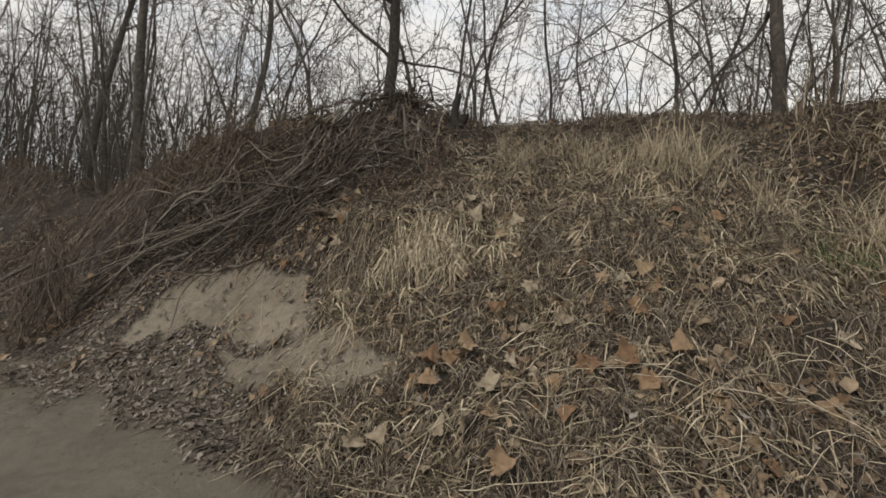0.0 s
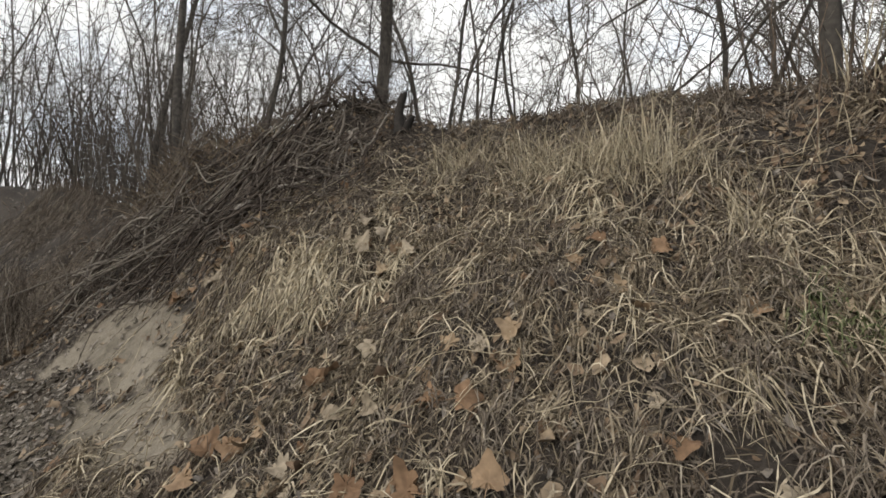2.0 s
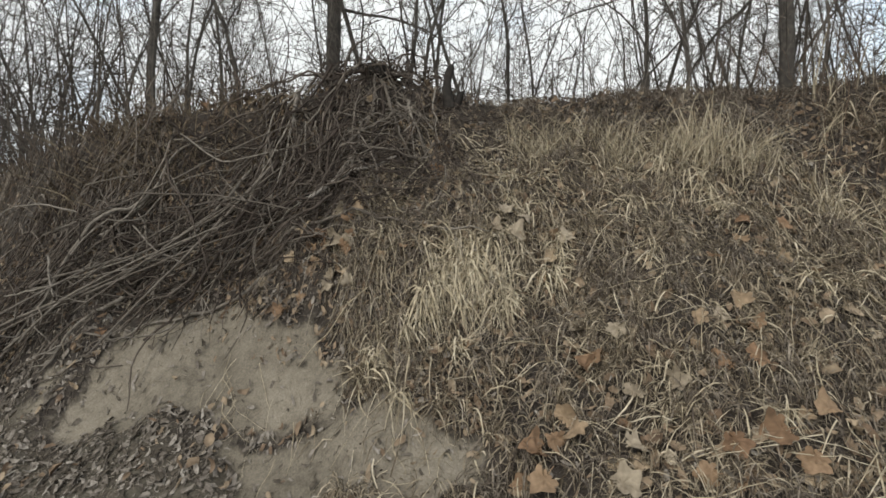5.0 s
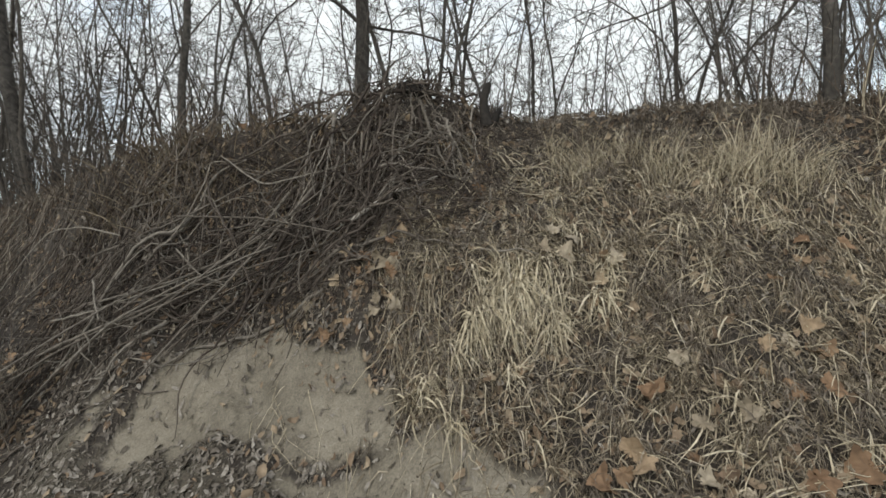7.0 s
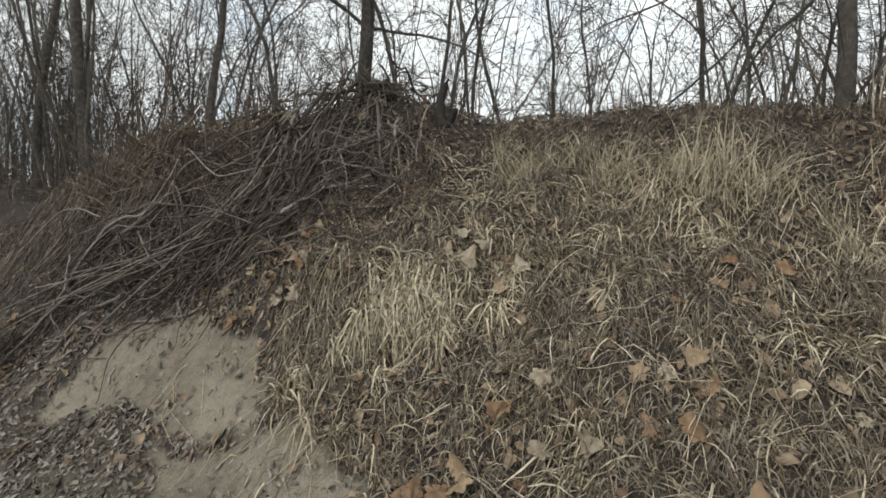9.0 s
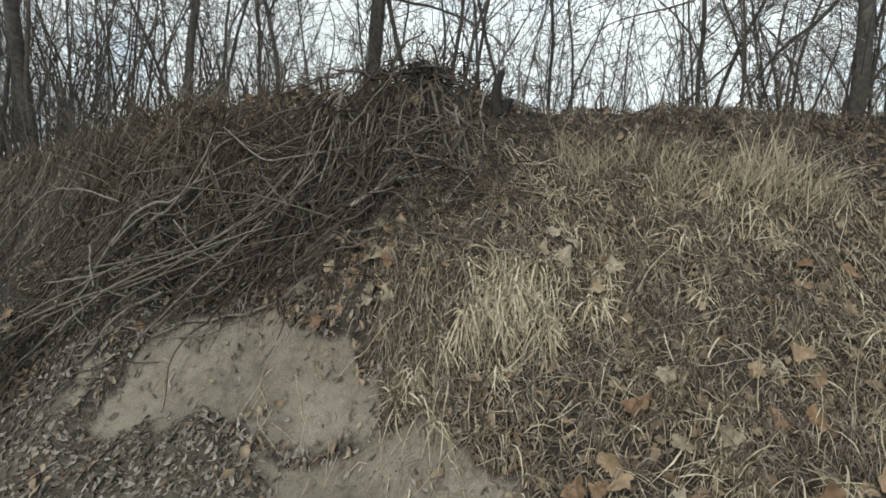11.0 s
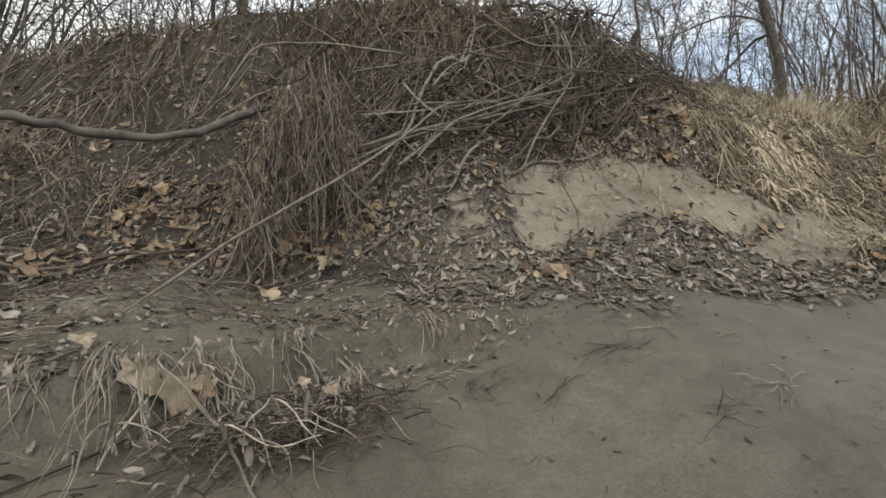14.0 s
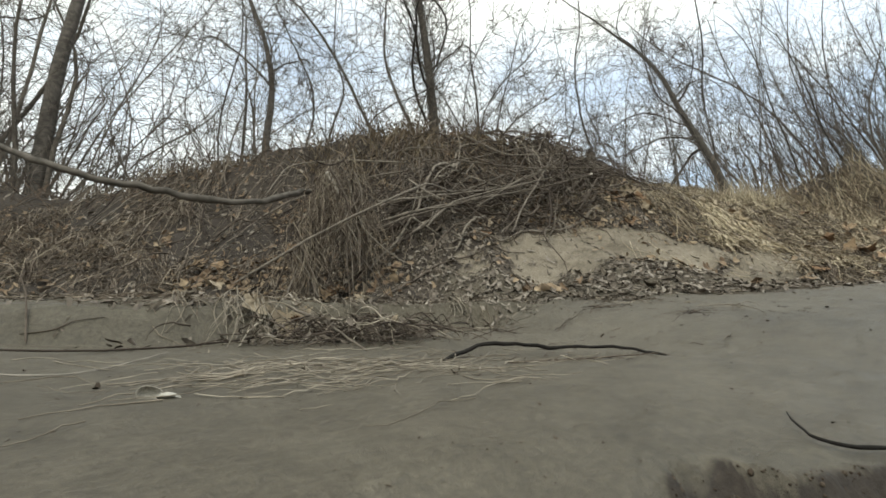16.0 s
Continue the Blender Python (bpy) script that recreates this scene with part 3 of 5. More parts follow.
gxs, gys = scatter(rng, 2600, 2.0, 6.5, 1.0, 3.4, lambda x, y: smooth(0.35, 0.6, bank_t(x, y)) * smooth(1.08, 1.0, bank_t(x, y)) * np.clip(0.6 + 0.8 * vnoise(x, y, 0.3, 44), 0.1, 1))
stuff("standing_grass", standing_blades(rng, gxs, gys, 0.15, 0.5, 0.007, 0.3), M_PALE, "tall pale grass on the far end of the bank", "grass")
gxs, gys = scatter(rng, 700, 2.0, 6.5, 0.9, 3.2, lambda x, y: smooth(0.05, 0.2, bank_t(x, y)) * smooth(1.05, 0.95, bank_t(x, y)))
stuff("grass_tussocks", tussocks(rng, gxs, gys, 24, 0.12, 0.34, 0.008, 0.12, 1.8), M_STRAW, "drooping tan tussocks on the far end of the bank", "grass")

# brown tangle on the brow, and the dark scrub beyond the grass
def brow_keep(x, y):
    t = bank_t(x, y)
    brow = np.maximum(smooth(-0.05, 0.08, y - band_top(x)), smooth(0.3, 0.1, x) * smooth(0.64, 0.76, t)) * smooth(-0.75, -0.5, x)
    side = smooth(1.7, 2.1, x + 0.2 * (y - 2.6)) * smooth(0.1, 0.3, t)
    return np.maximum(brow, side) * smooth(1.2, 1.05, t) * np.clip(0.7 + 0.6 * vnoise(x, y, 0.2, 45), 0, 1)


gxs, gys = scatter(rng, 14000, -0.8, 3.6, 1.2, 4.2, brow_keep)
n = len(gxs)
stuff("dead_stems", tubes(slope_lines(gxs, gys, rng.uniform(0, 6.28, n), rng.uniform(0.05, 0.26, n), 6, rng, 0.25, rng.uniform(0, 0.06, n), rng.uniform(0, 0.04, n), 0.15), rng.uniform(0.001, 0.0028, n)[:, None] * np.linspace(1, 0.5, 6)[None], 3), M_STICK, "brown dead stems matted on the brow of the bank", "stems")
gxs, gys = scatter(rng, 420, -0.4, 2.4, 2.6, 3.7, lambda x, y: smooth(0.78, 0.85, bank_t(x, y)) * 0.8)
stuff("grass_tussocks", tussocks(rng, gxs, gys, 20, 0.06, 0.2, 0.0038, 0.08, 2.2), M_GREYSTRAW, "weathered tufts on the brow of the bank", "grass")

# ---- leaf litter ----


def leaves(rng, x, y, lmin, lmax, ratio, lift, tilt=0.5):
    """Small curled leaves, each of two by four faces, lying on the ground."""
    n = len(x)
    L, az = lmin + (lmax - lmin) * rng.uniform(size=n) ** 1.5, rng.uniform(0, 2 * np.pi, n)
    ratio = ratio * rng.uniform(0.4, 1.3, n)
    u = np.stack([np.cos(az), np.sin(az), rng.normal(0, tilt * 0.6, n)], 1)
    e = 0.02
    gx_ = (height(x + e, y) - height(x - e, y)) / (2 * e)
    gy_ = (height(x, y + e) - height(x, y - e)) / (2 * e)
    u[:, 2] += u[:, 0] * gx_ + u[:, 1] * gy_
    u /= np.linalg.norm(u, axis=1, keepdims=True)
    nn = np.stack([-gx_, -gy_, np.ones(n)], 1) + rng.normal(0, tilt, (n, 3))
    v = np.cross(nn, u)
    v /= np.linalg.norm(v, axis=1, keepdims=True)
    w = np.cross(u, v)
    c = np.stack([x, y, height(x, y) + rng.uniform(0.002, 1, n) * lift], 1)
    s = np.array([-0.5, -0.24, 0.2, 0.5])
    wid = np.stack([rng.uniform(0.05, 0.5, n), rng.uniform(0.6, 1.05, n), rng.uniform(0.6, 1.05, n), rng.uniform(0.05, 0.4, n)])
    skew = rng.normal(0, 0.12, (4, n))
    curl, cup = rng.normal(0, 0.55, n), rng.normal(0.15, 0.5, n)
    rows = []
    for si, wi, sk in zip(s, wid, skew):
        for q in (-0.5, 0.0, 0.5):
            a = u * ((si + 0.25 * q * sk) * L)[:, None] + v * ((q * wi + sk) * ratio * L)[:, None]
            bend = (curl * si * si * L * 1.6 + cup * abs(q) * wi * ratio * L)[:, None] * w
            rows.append(c + a + bend)
    verts = np.stack(rows, 1).reshape(-1, 3)
    b = (np.arange(n) * 12)[:, None]
    f = np.array([[i * 3 + j, i * 3 + j + 1, i * 3 + j + 4, i * 3 + j + 3] for i in range(3) for j in range(2)])
    return verts, (b[:, :, None] + f[None]).reshape(-1, 4)


def litter_keep(x, y):
    d = y - foot_y(x)
    on = smooth(-0.12, 0.04, d + 0.12 * vnoise(x, y, 0.3, 51)) * smooth(-0.35, -1.0, x + 0.2 * vnoise(x, y, 0.3, 52))
    return on * (1 - 0.9 * sand_mask(x, y)) * smooth(1.0, 0.3, bank_t(x, y))


lx, ly = scatter(rng, 60000, -5.6, -0.2, 1.5, 4.0, litter_keep)
near = lx > -3.0 + 0.3 * vnoise(lx, ly, 0.3, 53)
fx, fy = lx[~near][::2], ly[~near][::2]
lx, ly = lx[near], ly[near]
stuff("leaf_litter", leaves(rng, fx, fy, 0.007, 0.036, 0.45, 0.012, 0.3), M_LITTER, "fine broken leaf litter on the muddy foot of the bank", "leaf litter")
stuff("leaf_litter", leaves(rng, lx, ly, 0.009, 0.056, 0.46, 0.016, 0.3), M_LITTER, "small grey dead leaves covering the foot of the bank", "leaf litter")
lx, ly = scatter(rng, 16000, -5.0, -0.3, 1.6, 3.6, litter_keep)
n = len(lx)
stuff("twig_litter", tubes(slope_lines(lx, ly, rng.uniform(0, 6.28, n), rng.uniform(0.02, 0.09, n), 4, rng, 0.2, rng.uniform(0.002, 0.02, n), rng.uniform(0.002, 0.014, n)), rng.uniform(0.0006, 0.0016, n)[:, None] * np.linspace(1, 0.6, 4)[None], 3), M_GREYSTRAW, "broken stems and bark bits among the leaf litter", "twigs")
lx, ly = scatter(rng, 420, -5.0, 0.5, 0.9, 3.0, lambda x, y: 0.3 * np.exp(-np.maximum(foot_y(x) - y, 0) / 0.14))
stuff("leaf_litter", leaves(rng, lx, ly, 0.01, 0.03, 0.4, 0.004, 0.25), M_LITTER, "sparse dead leaves strewn over the mud", "leaf litter")
lx, ly = scatter(rng, 13000, -2.6, 2.9, 1.0, 4.3, lambda x, y: smooth(0.03, 0.15, bank_t(x, y)) * (1 - sand_mask(x, y)) * (0.55 + 0.45 * vnoise(x, y, 0.3, 55)) * (0.45 + 0.55 * smooth(0.4, 0.6, bank_t(x, y))))
stuff("fallen_leaves", leaves(rng, lx, ly, 0.025, 0.065, 0.6, 0.04, 0.7), M_LEAFSTUFF, "brown fallen leaves mixed through the dead grass", "leaves")
lx, ly = scatter(rng, 5200, -1.2, 2.4, 1.0, 3.5, lambda x, y: grass_keep(x, y) * above(x, y) * np.clip(0.5 + 0.8 * vnoise(x, y, 0.25, 67), 0, 1))
stuff("fallen_leaves", leaves(rng, lx, ly, 0.028, 0.075, 0.62, 0.035, 0.4), M_LEAFSTUFF, "flattened brown leaf pieces matted into the straw", "leaves")
lx, ly = scatter(rng, 900, -1.0, 2.2, 1.1, 3.4, lambda x, y: grass_keep(x, y) * 0.7)
n = len(lx)
stuff("loose_straw", tubes(slope_lines(lx, ly, rng.uniform(0, 6.28, n), rng.uniform(0.12, 0.42, n), 8, rng, 0.09, rng.uniform(0.03, 0.07, n), rng.uniform(0.03, 0.07, n), 0.05), rng.uniform(0.001, 0.0026, n)[:, None] * np.linspace(1, 0.5, 8)[None], 4), M_PALE, "long single straws lying across the dead grass", "straw")
lx, ly = scatter(rng, 15000, -1.3, 2.9, 1.0, 3.9, lambda x, y: grass_keep(x, y) * (0.65 + 0.35 * vnoise(x, y, 0.15, 66)))
stuff("leaf_litter", leaves(rng, lx, ly, 0.015, 0.05, 0.45, 0.04, 0.9), M_LITTER, "small grey leaf fragments among the straw", "leaf litter")

lx, ly = scatter(rng, 6500, -3.4, -0.4, 2.8, 4.3, lambda x, y: smooth(0.55, 0.75, bank_t(x, y)) * smooth(1.15, 1.0, bank_t(x, y)) * smooth(0.0, 0.5, vnoise(x, y, 0.35, 57)))
stuff("fallen_leaves", leaves(rng, lx, ly, 0.025, 0.06, 0.6, 0.05, 0.8), M_LEAFSTUFF, "brown fallen leaves caught under the brush", "leaves")

lx, ly = scatter(rng, 13000, -8.6, -2.2, 2.6, 6.4, lambda x, y: smooth(0.25, 0.4, bank_t(x, y)) * smooth(1.2, 1.0, bank_t(x, y)) * (0.5 + 0.5 * vnoise(x, y, 0.3, 58)))
stuff("leaf_litter", leaves(rng, lx, ly, 0.02, 0.055, 0.45, 0.04, 0.8), M_LITTER, "grey-brown leaves caught among the vines", "leaf litter")
lx, ly = scatter(rng, 2200, -4.1, -2.8, 2.3, 2.62, lambda x, y: np.exp(-((y - 2.44) / 0.07) ** 2) * (0.6 + 0.4 * vnoise(x, y, 0.15, 59)))
stuff("leaf_litter", leaves(rng, lx, ly, 0.012, 0.034, 0.4, 0.022, 0.6), M_LITTER, "curled grey leaves piled over the cut mud edge", "leaf litter")

lx, ly = scatter(rng, 5000, -1.9, -0.4, 2.1, 3.4, lambda x, y: np.exp(-((y - (2.62 - 0.55 * (x + 1.1))) / 0.26) ** 2) * (1 - 0.9 * sand_mask(x, y)) * (0.6 + 0.5 * vnoise(x, y, 0.2, 60)))
stuff("fallen_leaves", leaves(rng, lx, ly, 0.022, 0.06, 0.5, 0.03, 0.8), M_LEAFSTUFF, "brown leaves gathered between brush and grass", "leaves")

lx, ly = scatter(rng, 1700, -4.6, -2.7, 2.9, 3.9, lambda x, y: smooth(0.28, 0.36, bank_t(x, y)) * smooth(0.6, 0.5, bank_t(x, y)) * smooth(-0.2, 0.4, vnoise(x, y, 0.3, 63)))
stuff("fallen_leaves", leaves(rng, lx, ly, 0.03, 0.07, 0.55, 0.03, 0.7), M_LEAFSTUFF, "brown leaves lying below the hanging vines", "leaves")

lx, ly = scatter(rng, 5200, -3.6, 2.6, 2.4, 4.2, lambda x, y: 0.6 * smooth(0.72, 0.82, bank_t(x, y)) * smooth(1.1, 1.0, bank_t(x, y)) * (0.6 + 0.5 * vnoise(x, y, 0.2, 68)))
stuff("leaf_litter", leaves(rng, lx, ly, 0.02, 0.05, 0.5, 0.05, 0.8), M_LITTER, "pale leaf bits strewn along the brow of the bank", "leaf litter")
lx, ly = scatter(rng, 90, -1.7, -0.6, 2.05, 2.85, lambda x, y: np.exp(-((y - (2.42 - 0.62 * (x + 1.1))) / 0.16) ** 2))
n = len(lx)
stuff("loose_straw", tubes(slope_lines(lx, ly, rng.normal(-1.75, 0.45, n), rng.uniform(0.1, 0.36, n), 9, rng, 0.1, rng.uniform(0.01, 0.04, n), rng.uniform(0.004, 0.012, n), 0.06), rng.uniform(0.0009, 0.0022, n)[:, None] * np.linspace(1, 0.5, 9)[None], 4), M_PALE, "single pale straws hanging over the bare sand", "straw")

lx, ly = scatter(rng, 5000, -5.2, -2.9, 2.9, 4.8, lambda x, y: smooth(0.38, 0.46, bank_t(x, y)) * smooth(1.05, 0.95, bank_t(x, y)) * np.clip(0.5 + 0.8 * vnoise(x, y, 0.25, 64), 0, 1))
stuff("fallen_leaves", leaves(rng, lx, ly, 0.02, 0.055, 0.55, 0.03, 0.6), M_LEAFSTUFF, "brown leaves lying on the slope among the vines", "leaves")

# ---- large lobed leaves, each its own ----


def lobed_leaf(name, size, seed, curl, material):
    r = random.Random(seed)
    bm = bmesh.new()
    outline = []
    lobes = [(-150, 0.45), (-110, 0.8), (-60, 0.98), (0, 1.12), (60, 0.98), (110, 0.8), (150, 0.45)]
    for i, (a, d) in enumerate(lobes):
        for da, k in ((-22, 0.8), (-7, 0.97), (6, 1.0), (21, 0.82)):
            ang = radians(a + da + r.uniform(-3, 3))
            outline.append((ang, d * k * r.uniform(0.9, 1.06)))
    rings = []
    for f in (0.35, 0.7, 1.0):
        ring = []
        for ang, d in outline:
            x, y = math.sin(ang) * d * f * size / 2, math.cos(ang) * d * f * size / 2
            z = curl * size * (0.5 * (f * d) ** 2 * math.sin(2 * ang + seed) + 0.25 * (f * d) ** 2) + r.uniform(-1, 1) * 0.06 * size
            ring.append(bm.verts.new((x, y, z)))
        rings.append(ring)
    c = bm.verts.new((0, 0, 0))
    n = len(outline)
    for i in range(n - 1):
        bm.faces.new((c, rings[0][i], rings[0][i + 1]))
        for a, b in zip(rings, rings[1:]):
            bm.faces.new((a[i], b[i], b[i + 1], a[i + 1]))
    stem = [bm.verts.new((dx * 0.012 * size, -0.42 * size * k, 0.03 * size * k)) for k in (0, 1) for dx in (-1, 1)]
    bm.faces.new((stem[0], stem[1], stem[3], stem[2]))
    me = bpy.data.meshes.new(name)
    bm.to_mesh(me)
    bm.free()
    for p in me.polygons:
        p.use_smooth = True
    me.materials.append(material)
    return me


LEAF_MESHES = [lobed_leaf("fallen_leaf", 0.125, i, c, M_LEAF) for i, c in enumerate((0.3, -0.35, 0.55, 0.45, -0.5, 0.65))]
LEAF_MESHES += [lobed_leaf("fallen_leaf", 0.125, i + 6, c, M_LEAFPALE) for i, c in enumerate((0.32, -0.38, 0.5, 0.45, -0.55, 0.6))]


def place_leaf(x, y, scale, turn, tip, which, label, lift=0.045):
    e = 0.03
    g = Vector((-(height(x + e, y) - height(x - e, y)) / (2 * e), -(height(x, y + e) - height(x, y - e)) / (2 * e), 1.0)).normalized()
    q = g.to_track_quat("Z", "Y").to_matrix().to_4x4()
    ob = new("fallen_leaf", LEAF_MESHES[which])
    ob.matrix_world = Matrix.Translation((x, y, float(height(x, y)) + lift)) @ q @ pose(0, 0, 0, tip, tip * 0.5, turn) @ Matrix.Scale(scale, 4)
    return tagged(ob, label, "leaf", "large fallen leaves")


BROWN, TAN = "large orange-brown leaf fallen on the dead grass", "large pale tan leaf crumpled on the dead grass"
rl = random.Random(5)
for x, y, size, pale in (
    (-1.09, 2.94, 1.15, 1), (-1.25, 3.07, 1.0, 0), (-1.17, 3.0, 0.9, 0), (-1.02, 2.88, 0.9, 0), (-1.3, 2.96, 0.8, 0), (-1.12, 2.81, 0.8, 1), (-1.45, 2.95, 0.6, 1), (-1.0, 2.98, 0.8, 0),
    (-0.17, 2.88, 0.9, 1), (-0.05, 2.84, 0.85, 1), (-0.15, 2.77, 0.95, 1), (-0.25, 2.8, 0.8, 1), (0.05, 2.78, 0.8, 0), (0.12, 2.74, 0.8, 1), (0.02, 2.7, 0.7, 0),
    (-0.3, 2.03, 1.15, 0), (-0.3, 1.95, 1.1, 0), (-0.22, 2.06, 0.9, 0), (-0.15, 2.06, 1.0, 0), (-0.16, 2.12, 0.9, 0), (-0.07, 1.85, 1.1, 1), (-0.14, 1.71, 1.05, 1), (-0.26, 1.72, 1.0, 1), (-0.45, 1.77, 0.9, 1), (-0.57, 1.74, 0.85, 1), (-0.02, 1.53, 1.0, 0), (-0.27, 1.59, 0.9, 1), (-0.38, 1.84, 0.8, 0),
    (0.03, 2.27, 0.9, 0), (-0.02, 2.24, 0.8, 0), (0.24, 1.69, 1.0, 0), (0.34, 1.86, 0.9, 0), (0.55, 1.76, 1.0, 0), (1.15, 1.96, 0.8, 0), (0.7, 2.27, 0.8, 0), (1.18, 2.55, 0.9, 0), (0.59, 2.05, 1.05, 0), (0.16, 2.32, 0.8, 1), (0.95, 2.56, 0.8, 0),
    (0.27, 2.08, 0.9, 1), (0.47, 2.07, 1.0, 0), (0.51, 1.85, 1.1, 0), (0.12, 2.11, 0.85, 1), (0.71, 1.87, 0.9, 0), (0.21, 1.8, 0.9, 0), (0.03, 1.97, 0.8, 1),
    (-1.09, 2.05, 0.8, 0), (-3.2, 2.95, 0.75, 1), (-3.71, 2.41, 0.75, 1), (-3.64, 2.4, 0.95, 1), (-3.8, 2.46, 0.4, 1), (-3.62, 2.37, 0.5, 0), (-3.45, 2.33, 0.4, 1), (-3.4, 2.3, 0.35, 1), (-3.35, 3.52, 0.9, 0), (-3.42, 3.42, 0.8, 0), (-3.3, 3.46, 0.8, 0), (-3.25, 3.2, 0.9, 0), (-3.28, 3.15, 0.8, 0), (-3.22, 3.14, 0.8, 0), (-3.78, 3.66, 0.8, 0), (-3.67, 3.58, 0.7, 0),
):
    place_leaf(x, y, size * rl.uniform(0.85, 1.05), rl.uniform(0, 360), rl.uniform(-38, 38), 6 * pale + rl.randrange(6), TAN if pale else BROWN, 0.058)
for cx, cy, count, spread in ((-1.12, 2.92, 14, 0.1), (-1.15, 2.98, 6, 0.12), (0.5, 2.1, 5, 0.3), (0.3, 1.7, 5, 0.25), (0.95, 1.85, 5, 0.25), (0.1, 2.4, 5, 0.3), (-2.3, 3.3, 6, 0.35), (-3.2, 3.35, 8, 0.35), (1.2, 2.2, 5, 0.3), (-0.5, 3.4, 8, 0.35), (-1.5, 3.75, 10, 0.3), (-1.95, 3.2, 2, 0.1), (-0.25, 1.95, 5, 0.14), (-0.1, 1.75, 5, 0.14), (-0.72, 2.85, 5, 0.12), (0.05, 2.76, 5, 0.14), (0.45, 1.7, 5, 0.2), (0.9, 1.7, 5, 0.22), (0.75, 2.1, 4, 0.22), (1.2, 1.85, 5, 0.2), (0.9, 1.6, 5, 0.25), (1.35, 2.0, 5, 0.2), (0.6, 1.45, 5, 0.25), (0.9, 2.4, 4, 0.25), (-0.3, 2.5, 4, 0.2)):
    for i in range(count):
        pale = int(rl.random() < 0.3)
        place_leaf(cx + rl.gauss(0, spread), cy + rl.gauss(0, spread * 0.7), rl.uniform(0.45, 0.8), rl.uniform(0, 360), rl.uniform(-50, 50), 6 * pale + rl.randrange(6), TAN if pale else BROWN, 0.028)

# ---- brush pile of dead vines and branches ----
pile = tagged(new("brush_pile"), "tangled brush pile of dead grey-brown branches and vines on the bank", "brush pile")
pile.location = (-1.8, 3.4, float(height(-1.8, 3.4)))
bpy.context.view_layer.update()


def rel(data, ob):
    v, q = data
    return v - np.array(ob.location), q


def over(x, y, lift):
    return np.stack([x, y, height(x, y) + lift], 1)


rng = np.random.default_rng(23)


def pile_h(x, y):
    """How high the tangle stands over the ground."""
    t = bank_t(x, y)
    a = np.exp(-((x + 1.6) / 1.3) ** 2) * smooth(0.42, 0.6, t) * smooth(1.2, 0.95, t)
    return 0.04 + 0.3 * a * np.clip(0.6 + 0.9 * vnoise(x, y, 0.28, 71), 0.1, 1.5)


def low_t(x):
    return np.interp(x, [-3.4, -2.4, -1.5, -0.9, -0.3], [0.45, 0.5, 0.55, 0.62, 0.75])


def pile_lines(n, rng, lmin, lmax, heading, spread, k, wander, x0=-3.3, x1=-0.3, t0=0.0, t1=1.05, arch=0.06):
    """Crooked lines over the brush, between two shares of its height."""
    x = rng.uniform(x0, x1, n)
    t = low_t(x) + rng.uniform(t0, t1, n) * (1 - low_t(x))
    y = foot_y(x) + t * (crest_y(x) - foot_y(x))
    p = slope_lines(x, y, rng.normal(heading, spread, n), rng.uniform(lmin, lmax, n), k, rng, wander, rng.uniform(0, 1.1, n) * pile_h(x, y), rng.uniform(0, 0.9, n) * pile_h(x, y), arch)
    floor_y = foot_y(p[..., 0]) + (low_t(p[..., 0]) - 0.1) * (crest_y(p[..., 0]) - foot_y(p[..., 0]))
    return p[(p[..., 1] > floor_y).all(1)]


def side_twigs(line, r, rng, m):
    """Twigs that leave a branch at a slant."""
    k = len(line)
    i = rng.integers(2, k - 1, m)
    along = line[np.minimum(i + 1, k - 1)] - line[i - 1]
    along /= np.linalg.norm(along, axis=1, keepdims=True)
    L = np.linalg.norm(line[-1] - line[0]) * rng.uniform(0.12, 0.4, m)
    p = crooked(line[i], along + rng.normal(0, 0.8, (m, 3)), L, 8, rng, 0.14)
    p[..., 2] = np.maximum(p[..., 2], height(p[..., 0], p[..., 1]) + 0.003)
    return tubes(p, (r * rng.uniform(0.35, 0.65, m))[:, None] * np.linspace(1, 0.3, 8)[None], 4)


twigs = []
for n, lo, hi, head, spr, r, wan, x0, x1, t0, t1 in (
    (90, 0.25, 0.8, 3.4, 0.6, 0.0034, 0.14, -3.3, -0.6, 0.0, 0.9),
    (90, 0.2, 0.6, 4.2, 0.8, 0.0034, 0.18, -3.2, -0.3, 0.2, 1.05),
    (260, 0.1, 0.4, 4.7, 1.6, 0.003, 0.26, -3.4, -0.2, 0.0, 1.05),
    (90, 0.2, 0.6, 6.2, 0.6, 0.0034, 0.16, -3.3, -0.8, 0.0, 0.7),
    (300, 0.06, 0.22, 1.6, 2.5, 0.0022, 0.34, -3.4, -0.2, -0.1, 1.05),
):
    p = pile_lines(n, rng, lo, hi, head, spr, 9, wan, x0, x1, t0, t1)
    twigs.append(tubes(p, r * rng.uniform(0.5, 1.5, len(p))[:, None] * np.linspace(1.0, 0.4, 9)[None], 4))
tw = part("twig_spray", rel(join(twigs), pile), M_STICK, pile, "fine grey-brown twigs and vine stems")
tw["kind"] = "stuff"
